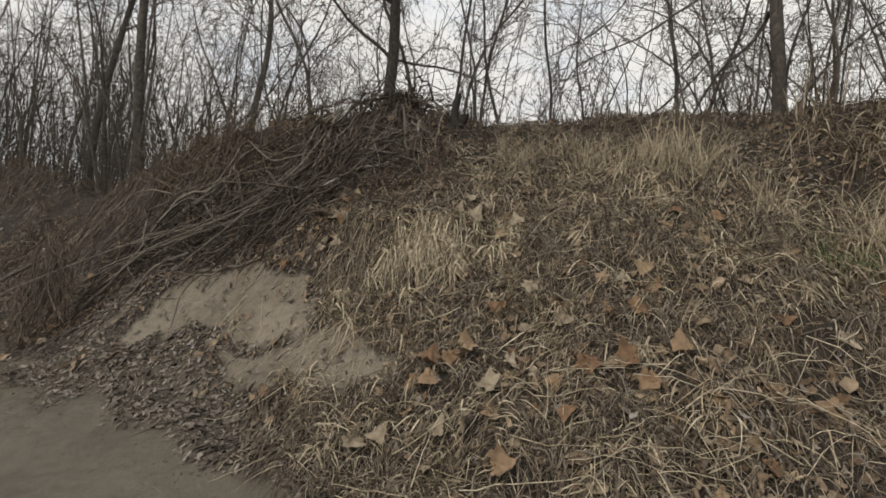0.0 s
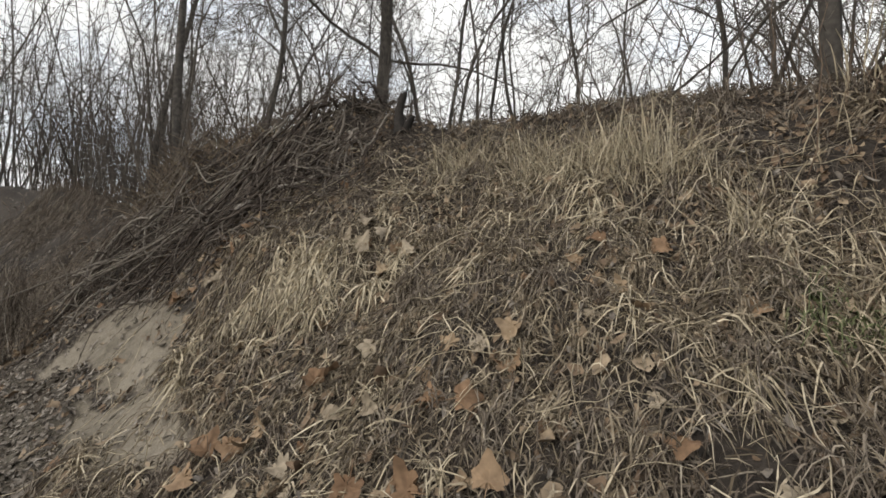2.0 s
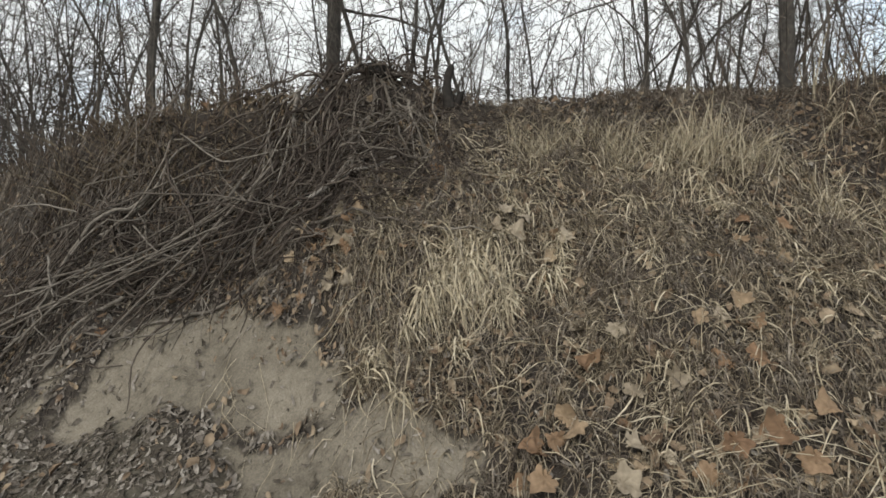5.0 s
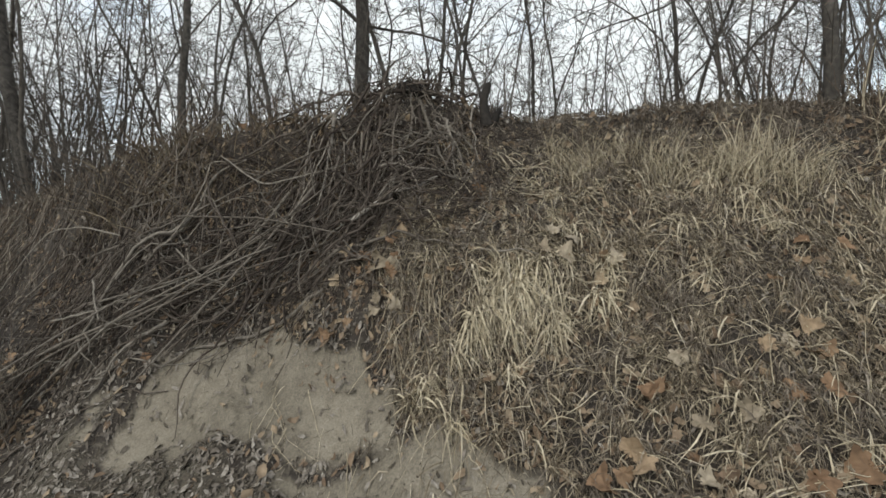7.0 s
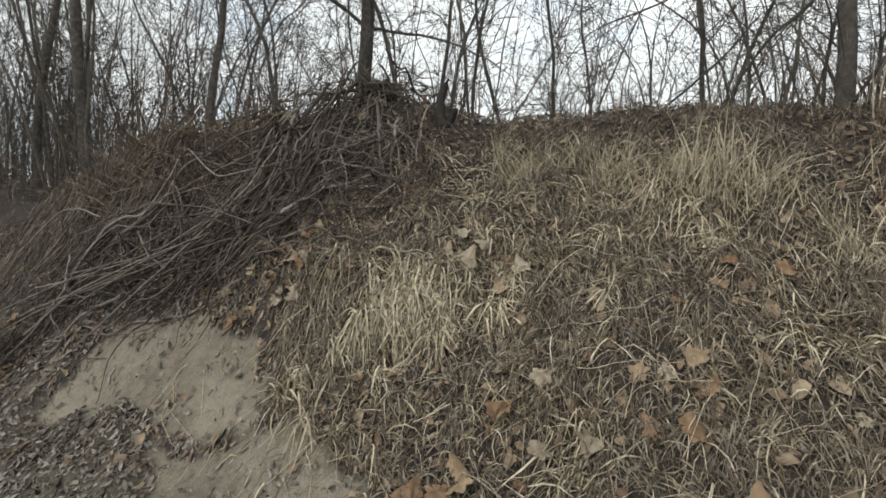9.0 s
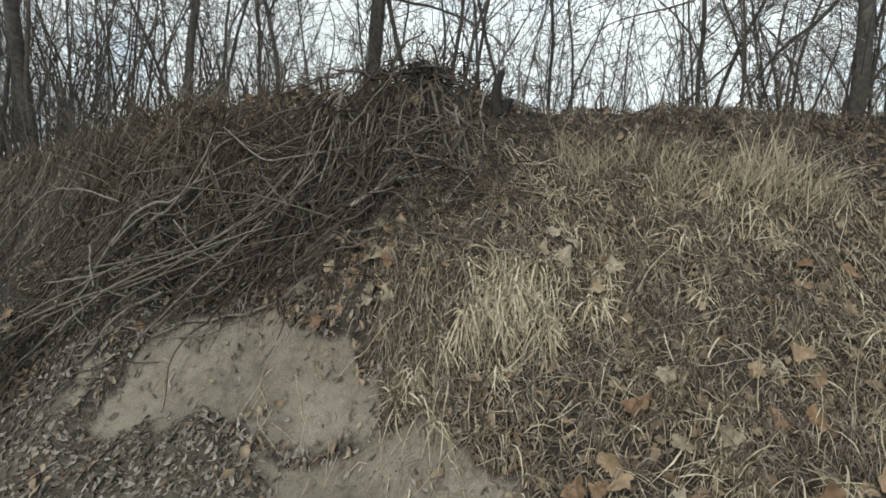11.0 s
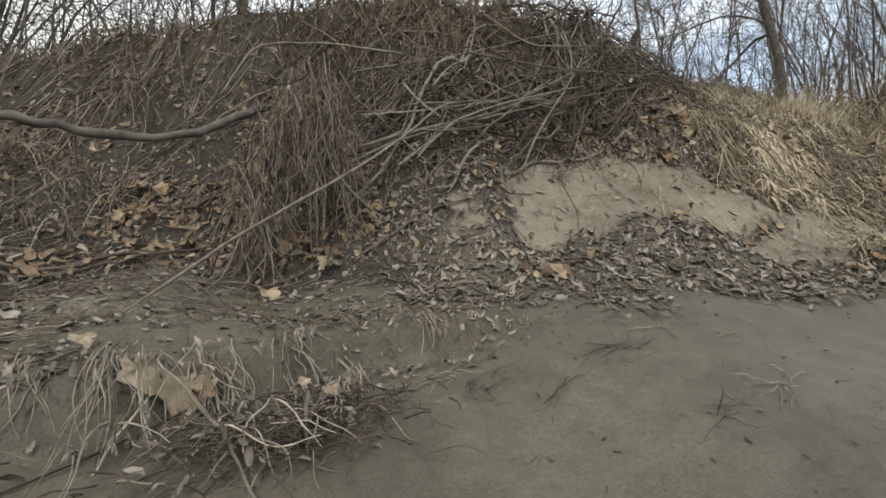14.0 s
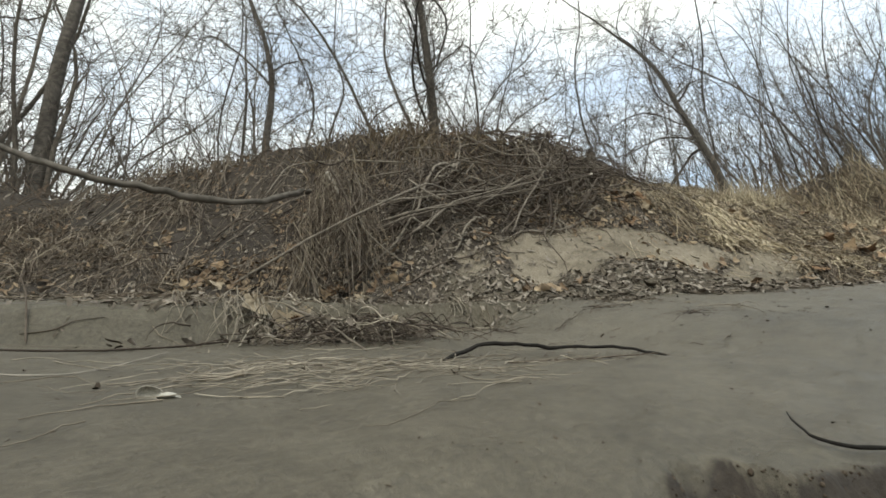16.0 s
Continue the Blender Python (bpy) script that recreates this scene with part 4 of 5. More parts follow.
lines = [q for args in (
    (44, 0.5, 1.4, 3.25, 0.5, 16, 0.09, -2.3, -0.9, 0.02, 0.5),
    (26, 0.5, 1.1, 3.75, 0.6, 16, 0.1, -1.9, -0.5, 0.3, 1.0),
    (26, 0.4, 0.9, 4.45, 0.5, 16, 0.12, -1.3, -0.35, 0.5, 1.0),
    (40, 0.4, 1.1, 6.05, 0.4, 16, 0.08, -3.1, -1.2, 0.0, 0.8),
    (16, 0.3, 0.7, 5.4, 0.4, 16, 0.1, -1.1, -0.5, 0.4, 0.9),
    (24, 0.4, 1.0, 3.3, 0.5, 16, 0.1, -3.1, -1.8, 0.0, 0.6),
    (26, 0.25, 0.7, 4.0, 2.0, 16, 0.12, -3.1, -0.6, 0.1, 1.0),
    (16, 0.3, 0.8, 4.0, 0.7, 16, 0.12, -3.2, -2.2, 0.3, 0.9),
    (30, 0.35, 0.85, 4.3, 0.45, 16, 0.09, -1.5, -0.3, 0.45, 1.02),
    (22, 0.4, 0.9, 3.7, 0.4, 16, 0.08, -2.0, -0.7, 0.5, 1.0),
    (18, 0.3, 0.7, 5.2, 0.4, 16, 0.1, -1.2, -0.5, 0.5, 1.0),
) for q in pile_lines(args[0], rng, *args[1:])]
for q in lines:
    r = rng.choice([0.0035, 0.005, 0.007, 0.0095, 0.013], p=[0.24, 0.3, 0.24, 0.14, 0.08])
    wood = M_TOPSTICK if rng.uniform() < 0.22 else M_STICKOB
    branch = part("branch", rel(tubes(q[None], (r * np.linspace(1.0, 0.35, 16))[None], 6), pile), wood, pile)
    tv, tq = side_twigs(q, r, rng, int(rng.integers(2, 6)))
    tw = part("twig_spray", (tv - np.array(pile.location), tq), wood, branch)
    tw["kind"] = "stuff"


def stick(name, pts, r0, r1, material, label, category, parent=None, sides=8, k=24, seed=1):
    """A branch through a few knots, smoothed and a little knobbly."""
    pts = np.array(pts, float)
    d = np.concatenate([[0], np.cumsum(np.linalg.norm(np.diff(pts, axis=0), axis=1))])
    s = np.linspace(0, d[-1], k)
    line = np.stack([np.interp(s, d, pts[:, i]) for i in range(3)], 1)
    for _ in range(2):
        line[1:-1] = 0.25 * line[:-2] + 0.5 * line[1:-1] + 0.25 * line[2:]
    r = np.random.default_rng(seed)
    line += r.normal(0, r0 * 0.25, line.shape)
    rad = np.linspace(r0, r1, k) * r.uniform(0.85, 1.15, k)
    rad[0] *= 0.5
    rad[-1] *= 0.4
    data = tubes(line[None], rad[None], sides)
    if parent:
        return part(name, rel(data, parent), material, parent, label)
    ob = new(name, mesh_np(name, data[0] - pts[0], data[1], material))
    ob.location = pts[0]
    return tagged(ob, label, category)


# the thicker branches that lie on top of the tangle
for i, (r, pts) in enumerate((
    (0.007, [(-3.09, 3.18, 1.26), (-2.8, 3.24, 1.43), (-2.31, 3.21, 1.64), (-1.72, 3.22, 1.91)]),
    (0.008, [(-2.83, 3.18, 1.3), (-2.72, 3.19, 1.39), (-2.6, 3.19, 1.49)]),
    (0.006, [(-2.7, 3.39, 1.78), (-2.66, 3.31, 1.67), (-2.59, 3.22, 1.57)]),
    (0.008, [(-1.42, 3.33, 2.26), (-1.71, 3.23, 1.93), (-2.03, 3.13, 1.61), (-2.32, 2.99, 1.29)]),
    (0.006, [(-1.6, 3.26, 2.06), (-1.98, 3.25, 1.83), (-2.44, 3.11, 1.49)]),
    (0.007, [(-2.42, 3.17, 1.57), (-1.8, 3.2, 1.81), (-1.38, 3.0, 1.91)]),
    (0.006, [(-2.5, 3.2, 1.61), (-1.95, 3.32, 1.96), (-1.5, 3.25, 2.11)]),
    (0.006, [(-2.93, 3.36, 1.56), (-2.68, 3.3, 1.61), (-2.17, 3.28, 1.76)]),
    (0.009, [(-2.96, 3.27, 1.39), (-2.65, 3.23, 1.51), (-2.2, 3.26, 1.68), (-1.76, 3.3, 1.99)]),
    (0.006, [(-2.62, 3.54, 2.02), (-2.97, 3.76, 2.09), (-3.29, 3.92, 2.07), (-3.47, 3.67, 1.66)]),
    (0.007, [(-2.75, 3.17, 1.34), (-2.56, 3.19, 1.54), (-2.25, 3.27, 1.71), (-1.63, 3.18, 1.93)]),
    (0.005, [(-2.25, 3.4, 1.93), (-2.08, 3.26, 1.79), (-1.89, 3.15, 1.72)]),
    (0.005, [(-2.6, 3.6, 2.18), (-2.43, 3.56, 2.21), (-2.21, 3.55, 2.24)]),
    (0.007, [(-2.87, 3.62, 1.89), (-2.22, 3.5, 2.11), (-1.76, 3.52, 2.34), (-1.28, 3.51, 2.54)]),
    (0.008, [(-2.69, 3.32, 1.65), (-2.16, 3.3, 1.77), (-1.75, 3.27, 1.95), (-1.33, 3.32, 2.27)]),
    (0.006, [(-2.28, 3.51, 2.12), (-1.75, 3.35, 2.08), (-1.27, 2.99, 1.98)]),
    (0.006, [(-2.03, 3.61, 2.48), (-1.76, 3.47, 2.27), (-1.22, 3.37, 2.37)]),
)):
    pts = [(a, b - 0.07, c + 0.01) for a, b, c in pts]
    limb = stick("branch", pts, r, r * 0.55, M_TOPSTICK, "weathered pale grey-brown branch", "", pile, 7, 18, 70 + i)
    q = np.stack([np.interp(np.linspace(0, 1, 14), np.linspace(0, 1, len(pts)), np.array(pts)[:, k]) for k in range(3)], 1)
    tv, tq = side_twigs(q, r, rng, 4)
    tw = part("twig_spray", (tv - np.array(pile.location), tq), M_TOPSTICK, limb)
    tw["kind"] = "stuff"

stick("broken_branch", [(-0.72, 3.24, 2.28), (-0.8, 3.24, 2.25), (-0.87, 3.21, 2.215), (-0.97, 3.2, 2.21), (-1.08, 3.17, 2.14), (-1.22, 3.1, 2.05)], 0.008, 0.014, M_PALEWOOD, "bleached broken branch lying across the brush", "branch")

stick("fallen_log", [(-3.0, 3.36, 1.39), (-2.7, 3.3, 1.5), (-2.35, 3.3, 1.62), (-2.0, 3.28, 1.66), (-1.75, 3.2, 1.62)], 0.028, 0.018, M_STICKOB, "grey dead log half buried in the brush", "log", seed=3)
stick("long_pole", [(-3.75, 2.55, 0.74), (-3.5, 2.53, 0.94), (-3.29, 2.5, 1.07), (-3.05, 2.6, 1.26), (-2.7, 3.0, 1.55), (-2.4, 3.3, 1.75)], 0.0035, 0.005, M_TOPSTICK, "long thin grey dead stem leaning on the brush", "branch", seed=4)
stick("overhanging_branch", [(-3.33, 3.2, 1.5), (-3.42, 3.14, 1.44), (-3.56, 3.05, 1.32), (-3.72, 2.99, 1.235), (-3.95, 3.0, 1.25), (-4.15, 3.0, 1.255), (-4.3, 3.02, 1.29), (-4.6, 3.2, 1.5)], 0.015, 0.011, M_BARK, "smooth bent branch reaching out over the bank", "branch", seed=5, k=34)
stick("broken_branch", [(-3.3, 3.08, 1.55), (-3.27, 3.05, 1.47), (-3.26, 3.03, 1.4)], 0.011, 0.008, M_PALEWOOD, "short pale broken branch stub in the vines", "branch", k=10, seed=6)

rs = np.random.default_rng(67)
for i in range(14):
    x0, y0 = rs.uniform(-4.3, -2.7), rs.uniform(2.95, 3.35)
    q = slope_lines(np.array([x0]), np.array([y0]), np.array([rs.choice([0.1, 3.2]) + rs.normal(0, 0.25)]), np.array([rs.uniform(0.25, 0.7)]), 12, rs, 0.06, np.array([0.012]), np.array([0.02]), 0.03)[0]
    fs = new("fallen_stick", mesh_np("fallen_stick", *[(d - q[0]) if k == 0 else d for k, d in enumerate(tubes(q[None], (rs.uniform(0.004, 0.009) * np.linspace(1, 0.5, 12))[None], 6))], M_STICKOB))
    fs.location = q[0]
    tagged(fs, "grey-brown dead stick lying on the leaf litter", "stick", "sticks lying below the vines")

# charred snag and the root wad on the crest
snag = tagged(new("burnt_stump"), "charred black broken stump on the crest of the bank", "stump")
snag.location = (-0.33, 3.64, float(height(-0.33, 3.64)) - 0.01)
ln = np.array([[0, 0, 0], [-0.015, 0.0, 0.08], [-0.018, 0, 0.15], [-0.008, 0, 0.21], [0.015, 0, 0.27], [0.04, 0, 0.31]])
part("snag", tubes(ln[None], np.array([[0.05, 0.036, 0.03, 0.029, 0.026, 0.012]]), 9), M_CHAR, snag)
part("splinter", tubes(np.array([[[0.03, 0.0, 0.0], [0.055, -0.01, 0.05], [0.08, -0.01, 0.1], [0.1, 0, 0.115]]]), np.array([[0.034, 0.03, 0.022, 0.006]]), 7), M_CHAR, snag)
wad = tagged(new("root_wad"), "upturned dark root wad with tangled roots on the crest", "roots")
wad.location = (-0.8, 3.85, float(height(-0.8, 3.85)))
rng = np.random.default_rng(29)
m = 120
st = np.stack([rng.normal(0, 0.16, m), rng.normal(0, 0.1, m), rng.uniform(0, 0.12, m)], 1)
en = st + np.stack([rng.normal(0, 0.2, m), rng.normal(-0.08, 0.14, m), rng.normal(-0.02, 0.1, m)], 1)
rp = wiggly(st, en, 7, rng, 0.12)
wr = part("root_mass", tubes(rp, rng.uniform(0.003, 0.011, m)[:, None] * np.linspace(1, 0.3, 7)[None], 5), M_STICK, wad)
wr["kind"] = "stuff"
core = bmesh.new()
bmesh.ops.create_icosphere(core, subdivisions=3, radius=0.075)
for v in core.verts:
    v.co = Vector((v.co.x * 1.6, v.co.y, v.co.z * 1.0)) * (1 + 0.45 * noise.noise(v.co * 14))
cm = bpy.data.meshes.new("earth")
core.to_mesh(cm)
core.free()
cm.materials.append(M_CHAR)
ce = new("earth", cm)
ce.parent = wad
ce.location = (0, 0, 0.08)

# red-brown canes on the crest
rng = np.random.default_rng(31)
cx, cy = scatter(rng, 1700, -3.4, -0.7, 3.0, 4.3, lambda x, y: smooth(0.66, 0.78, bank_t(x, y)) * smooth(1.2, 1.0, bank_t(x, y)) * np.exp(-((x + 2.2) / 0.6) ** 4) * (0.6 + 0.6 * vnoise(x, y, 0.25, 75)))
n = len(cx)
hgt = rng.uniform(0.08, 0.34, n)
st = over(cx, cy, -0.01)
en = st + np.stack([rng.normal(0, 0.35, n) * hgt, rng.normal(-0.3, 0.35, n) * hgt, hgt], 1)
stuff("dead_canes", tubes(wiggly(st, en, 6, rng, 0.06), rng.uniform(0.0014, 0.0032, n)[:, None] * np.linspace(1, 0.4, 6)[None], 4), M_CANE, "upright red-brown dead canes along the crest", "canes")

cx, cy = scatter(rng, 10000, -3.4, -1.0, 3.2, 4.4, lambda x, y: smooth(0.76, 0.88, bank_t(x, y)) * smooth(1.12, 1.0, bank_t(x, y)) * smooth(-1.1, -1.6, x) * smooth(-3.3, -2.9, x) * np.clip(0.6 + 0.7 * vnoise(x, y, 0.22, 76), 0.1, 1))
stuff("dead_canes", standing_blades(rng, cx, cy, 0.05, 0.2, 0.007, 0.7), M_OCHRE, "ochre-brown dead growth matted below the crest", "canes")

# bare stems that stand out of the brush along its top
cx, cy = scatter(rng, 800, -4.6, -0.7, 3.3, 4.8, lambda x, y: smooth(0.85, 0.95, bank_t(x, y)) * smooth(1.15, 1.02, bank_t(x, y)))
n = len(cx)
p = crooked(over(cx, cy, -0.02), np.stack([rng.normal(0, 0.7, n), rng.normal(0, 0.4, n), np.ones(n)], 1), rng.uniform(0.12, 0.5, n) * rng.choice([0.5, 0.8, 1.5], n), 9, rng, 0.2, (0, 0, -0.04))
stuff("dead_canes", tubes(p, rng.uniform(0.0022, 0.0048, n)[:, None] * np.linspace(1, 0.35, 9)[None], 4), M_STICK, "crooked bare stems standing out of the brush", "canes")

# long stems that droop from the crest over the pile
M_VINE = organic("grey_vine", [(0.075, 0.057, 0.043), (0.165, 0.13, 0.1), (0.3, 0.252, 0.2)], grain=40)
cx, cy = scatter(rng, 900, -4.2, -0.5, 3.2, 4.8, lambda x, y: smooth(0.74, 0.84, bank_t(x, y)) * smooth(1.06, 0.98, bank_t(x, y)) * np.clip(0.6 + 0.8 * vnoise(x, y, 0.3, 73), 0.1, 1))
n = len(cx)
vp = slope_lines(cx, cy, rng.normal(-1.75, 0.55, n), rng.uniform(0.25, 0.75, n), 12, rng, 0.1, pile_h(cx, cy) * rng.uniform(0.4, 1.2, n), rng.uniform(0.0, 0.06, n), 0.16)
stuff("dead_vines", tubes(vp, rng.choice([0.002, 0.0034, 0.0055], n)[:, None] * np.linspace(1, 0.4, 12)[None], 4), M_VINE, "long grey stems drooping from the crest over the brush", "vines")
# drooping vines over the slope beside the pile
cx, cy = scatter(rng, 1500, -7.5, -2.6, 2.8, 6.2, lambda x, y: smooth(0.42, 0.58, bank_t(x, y) + 0.1 * vnoise(x, y, 0.3, 77)) * smooth(1.15, 1.0, bank_t(x, y)) * smooth(-2.9, -3.5, x) * np.clip(0.55 + 0.8 * vnoise(x, y, 0.3, 74), 0.1, 1))
stuff("dead_vines", tussocks(rng, cx, cy, 22, 0.12, 0.42, 0.0042, 0.13, 1.1), M_GREYSTRAW, "grey-brown dead vines hanging down the slope", "vines")
vx, vy = scatter(rng, 3600, -7.5, -2.5, 2.8, 6.2, lambda x, y: smooth(0.45, 0.6, bank_t(x, y)) * smooth(1.15, 1.0, bank_t(x, y)) * np.clip(0.3 + 0.6 * vnoise(x, y, 0.3, 78), 0.08, 0.8))
n = len(vx)
vp = slope_lines(vx, vy, rng.normal(-1.75, 0.9, n), rng.uniform(0.1, 0.45, n), 9, rng, 0.17, rng.uniform(0.02, 0.18, n), rng.uniform(0.0, 0.05, n), 0.12)
stuff("dead_vines", tubes(vp, rng.choice([0.0016, 0.0026, 0.0042], n)[:, None] * np.linspace(1, 0.4, 9)[None], 4), M_STICK, "bare thin vine stems trailing over the slope", "vines")
# standing brush along the crest and over the far shoulder
cx, cy = scatter(rng, 2800, -8.0, -2.2, 3.4, 6.8, lambda x, y: smooth(0.8, 0.92, bank_t(x, y)) * smooth(1.5, 1.1, bank_t(x, y)) * (0.5 + 0.5 * vnoise(x, y, 0.35, 79)))
n = len(cx)
p = crooked(over(cx, cy, -0.01), np.stack([rng.normal(0, 0.5, n), rng.normal(-0.2, 0.4, n), np.ones(n)], 1), rng.uniform(0.12, 0.5, n), 8, rng, 0.14, (0, 0, -0.08))
stuff("dead_canes", tubes(p, rng.uniform(0.0013, 0.003, n)[:, None] * np.linspace(1, 0.4, 8)[None], 4), M_CANE, "arching brown dead canes over the shoulder of the bank", "canes")
cx, cy = scatter(rng, 1300, -4.2, -0.2, 2.7, 4.2, lambda x, y: smooth(0.4, 0.5, bank_t(x, y)) * smooth(1.1, 1.0, bank_t(x, y)))
stuff("dead_vines", lying_blades(rng, cx, cy, 0.05, 0.25, 0.005, 0.09, 0.25, 5), M_GREYSTRAW, "dead grass blades caught in the brush", "vines")

# hanging clump of vines at the end of the bent branch
clump = tagged(new("hanging_vines"), "shaggy clump of dead brown vines hanging from a branch", "vines")
clump.location = (-3.27, 3.1, 1.5)


def hanging(n, lmin, lmax, rmin, rmax, wander):
    c = rng.choice(7, n)
    hx = np.array([-3.44, -3.38, -3.32, -3.27, -3.22, -3.16, -3.1])[c] + rng.normal(0, 0.022, n)
    top = np.array([1.3, 1.42, 1.55, 1.64, 1.68, 1.64, 1.56])[c]
    st = np.stack([hx, 3.13 - 0.1 * rng.uniform(size=n) + rng.normal(0, 0.03, n), top - rng.uniform(0, 0.42, n)], 1)
    p = crooked(st, np.stack([rng.normal(0, 0.32, n), rng.normal(-0.1, 0.35, n), -np.ones(n)], 1), rng.uniform(lmin, lmax, n), 9, rng, wander, (0, 0, -0.12))
    p[..., 2] = np.maximum(p[..., 2], height(p[..., 0], p[..., 1]) + 0.003)
    return p, rng.uniform(rmin, rmax, n)[:, None] * np.linspace(1, 0.4, 9)[None]


hp, hr = hanging(34, 0.3, 0.62, 0.0025, 0.0055, 0.12)
for i in range(len(hp)):
    part("vine", rel(tubes(hp[i:i + 1], hr[i:i + 1], 6), clump), M_TOPSTICK if i % 3 == 0 else M_STICKOB, clump)
hv = part("tendril_mass", rel(join([tubes(*hanging(420, 0.1, 0.42, 0.0011, 0.0028, 0.16), 4), tubes(*hanging(260, 0.06, 0.2, 0.0009, 0.002, 0.3), 4)]), clump), M_GREYSTRAW, clump)
hv["kind"] = "stuff"

# roots that hang over the small cut in the mud
clump = tagged(new("root_tangle"), "pale dry roots hanging over the cut mud edge", "roots")
clump.location = (-3.5, 2.36, 0.6)
SPRAYS = ((-3.76, 2.44, 14, -0.1, 0.24), (-3.7, 2.43, 10, -0.2, 0.22), (-3.61, 2.42, 22, 0.0, 0.22), (-3.57, 2.42, 14, 0.3, 0.26), (-3.45, 2.45, 7, 0.05, 0.15), (-3.42, 2.45, 8, 0.1, 0.12), (-3.3, 2.42, 12, -0.1, 0.2), (-3.36, 2.36, 10, -0.2, 0.14), (-3.1, 2.45, 8, 0.0, 0.14), (-3.88, 2.45, 8, 0.1, 0.14))
for sx, sy, m, lean, reach in SPRAYS:
    m, reach = int(1.6 * m), 1.25 * reach
    hx, hy = sx + rng.normal(0, 0.012, m), sy + rng.normal(0, 0.012, m)
    p = crooked(np.stack([hx, hy, height(hx, hy) + rng.uniform(0.005, 0.045, m)], 1), np.stack([rng.normal(lean, 0.24, m), -np.ones(m), rng.normal(-0.5, 0.25, m)], 1), reach * rng.uniform(0.25, 1.0, m), 9, rng, 0.14, (0, 0, -0.2))
    p[..., 2] = np.maximum(p[..., 2], height(p[..., 0], p[..., 1]) + 0.003)
    spray = part("root_spray", rel(tubes(p, rng.choice([0.001, 0.0014, 0.002, 0.0034], m, p=[0.32, 0.34, 0.24, 0.1])[:, None] * np.linspace(1, 0.45, 9)[None], 4), clump), M_ROOT, clump)
    spray["kind"] = "stuff"
for i, pts in enumerate(([(-3.65, 2.37, 0.63), (-3.63, 2.3, 0.59), (-3.59, 2.24, 0.55), (-3.58, 2.18, 0.51), (-3.55, 2.11, 0.455)], [(-3.42, 2.52, 0.7), (-3.34, 2.46, 0.63), (-3.27, 2.38, 0.55), (-3.24, 2.28, 0.52)], [(-3.46, 2.24, 0.6), (-3.47, 2.22, 0.55), (-3.47, 2.2, 0.5)])):
    stick("root", pts, 0.0048, 0.0022, M_TOPSTICK, "", "", clump, 6, 14, 40 + i)
m = 34
hx, hy = rng.normal(-3.52, 0.12, m), rng.normal(2.3, 0.035, m)
p = crooked(np.stack([hx, hy, height(hx, hy) + rng.uniform(0.01, 0.05, m)], 1), np.stack([rng.normal(0, 0.8, m), -np.ones(m), rng.normal(0.1, 0.4, m)], 1), rng.uniform(0.06, 0.2, m), 9, rng, 0.17, (0, 0, -0.22))
p[..., 2] = np.maximum(p[..., 2], height(p[..., 0], p[..., 1]) + 0.003)
spray = part("root_spray", rel(tubes(p, rng.uniform(0.0012, 0.003, m)[:, None] * np.linspace(1, 0.45, 9)[None], 4), clump), M_ROOT, clump)
spray["kind"] = "stuff"
cx, cy = scatter(rng, 700, -3.85, -3.2, 2.12, 2.5, lambda x, y: np.exp(-((x + 3.53) / 0.17) ** 2 - ((y - 2.32) / 0.07) ** 2))
stuff("leaf_litter", leaves(rng, cx, cy, 0.014, 0.036, 0.5, 0.03, 0.7), M_LITTER, "pale dry leaves caught among the roots", "leaf litter")
# a low heap of dark litter and twigs below the cut
cx, cy = scatter(rng, 800, -3.85, -3.15, 2.1, 2.4, lambda x, y: np.exp(-((x + 3.5) / 0.18) ** 2 - ((y - 2.27) / 0.07) ** 2))
stuff("leaf_litter", leaves(rng, cx, cy, 0.012, 0.034, 0.45, 0.06, 0.9), M_LITTER, "small heap of dark litter under the roots", "leaf litter")
cx, cy = scatter(rng, 3600, -3.9, -3.0, 2.0, 2.45, lambda x, y: np.exp(-((x + 3.48) / 0.18) ** 2 - ((y - 2.24) / 0.07) ** 2))
n = len(cx)
stuff("twig_litter", tubes(slope_lines(cx, cy, rng.uniform(0, 6.28, n), rng.uniform(0.03, 0.14, n), 7, rng, 0.18, rng.uniform(0, 0.07, n), rng.uniform(0, 0.03, n), 0.15), rng.uniform(0.0006, 0.0019, n)[:, None] * np.linspace(1, 0.5, 7)[None], 4), M_STICK, "fine grey twigs heaped under the roots", "twigs")
cx, cy = scatter(rng, 3400, -4.1, -2.9, 1.65, 2.3, lambda x, y: np.exp(-((x + 3.66) / 0.2) ** 2 - ((y - 1.93 + 0.3 * (x + 3.66)) / 0.12) ** 2))
n = len(cx)
stuff("flattened_straw", tubes(slope_lines(cx, cy, rng.choice([0.0, 3.14], n) + rng.normal(-0.1, 0.8, n), rng.uniform(0.03, 0.16, n), 7, rng, 0.08, rng.uniform(0, 0.012, n), rng.uniform(0, 0.008, n)), rng.uniform(0.0004, 0.0011, n)[:, None] * np.linspace(1, 0.6, 7)[None], 4), M_ROOT, "flattened pale straw washed over the mud", "straw")
cx, cy = scatter(rng, 1100, -4.2, -0.4, 1.2, 2.6, lambda x, y: 0.5 * np.exp(-((y - foot_y(x) + 0.12) / 0.12) ** 2))
n = len(cx)
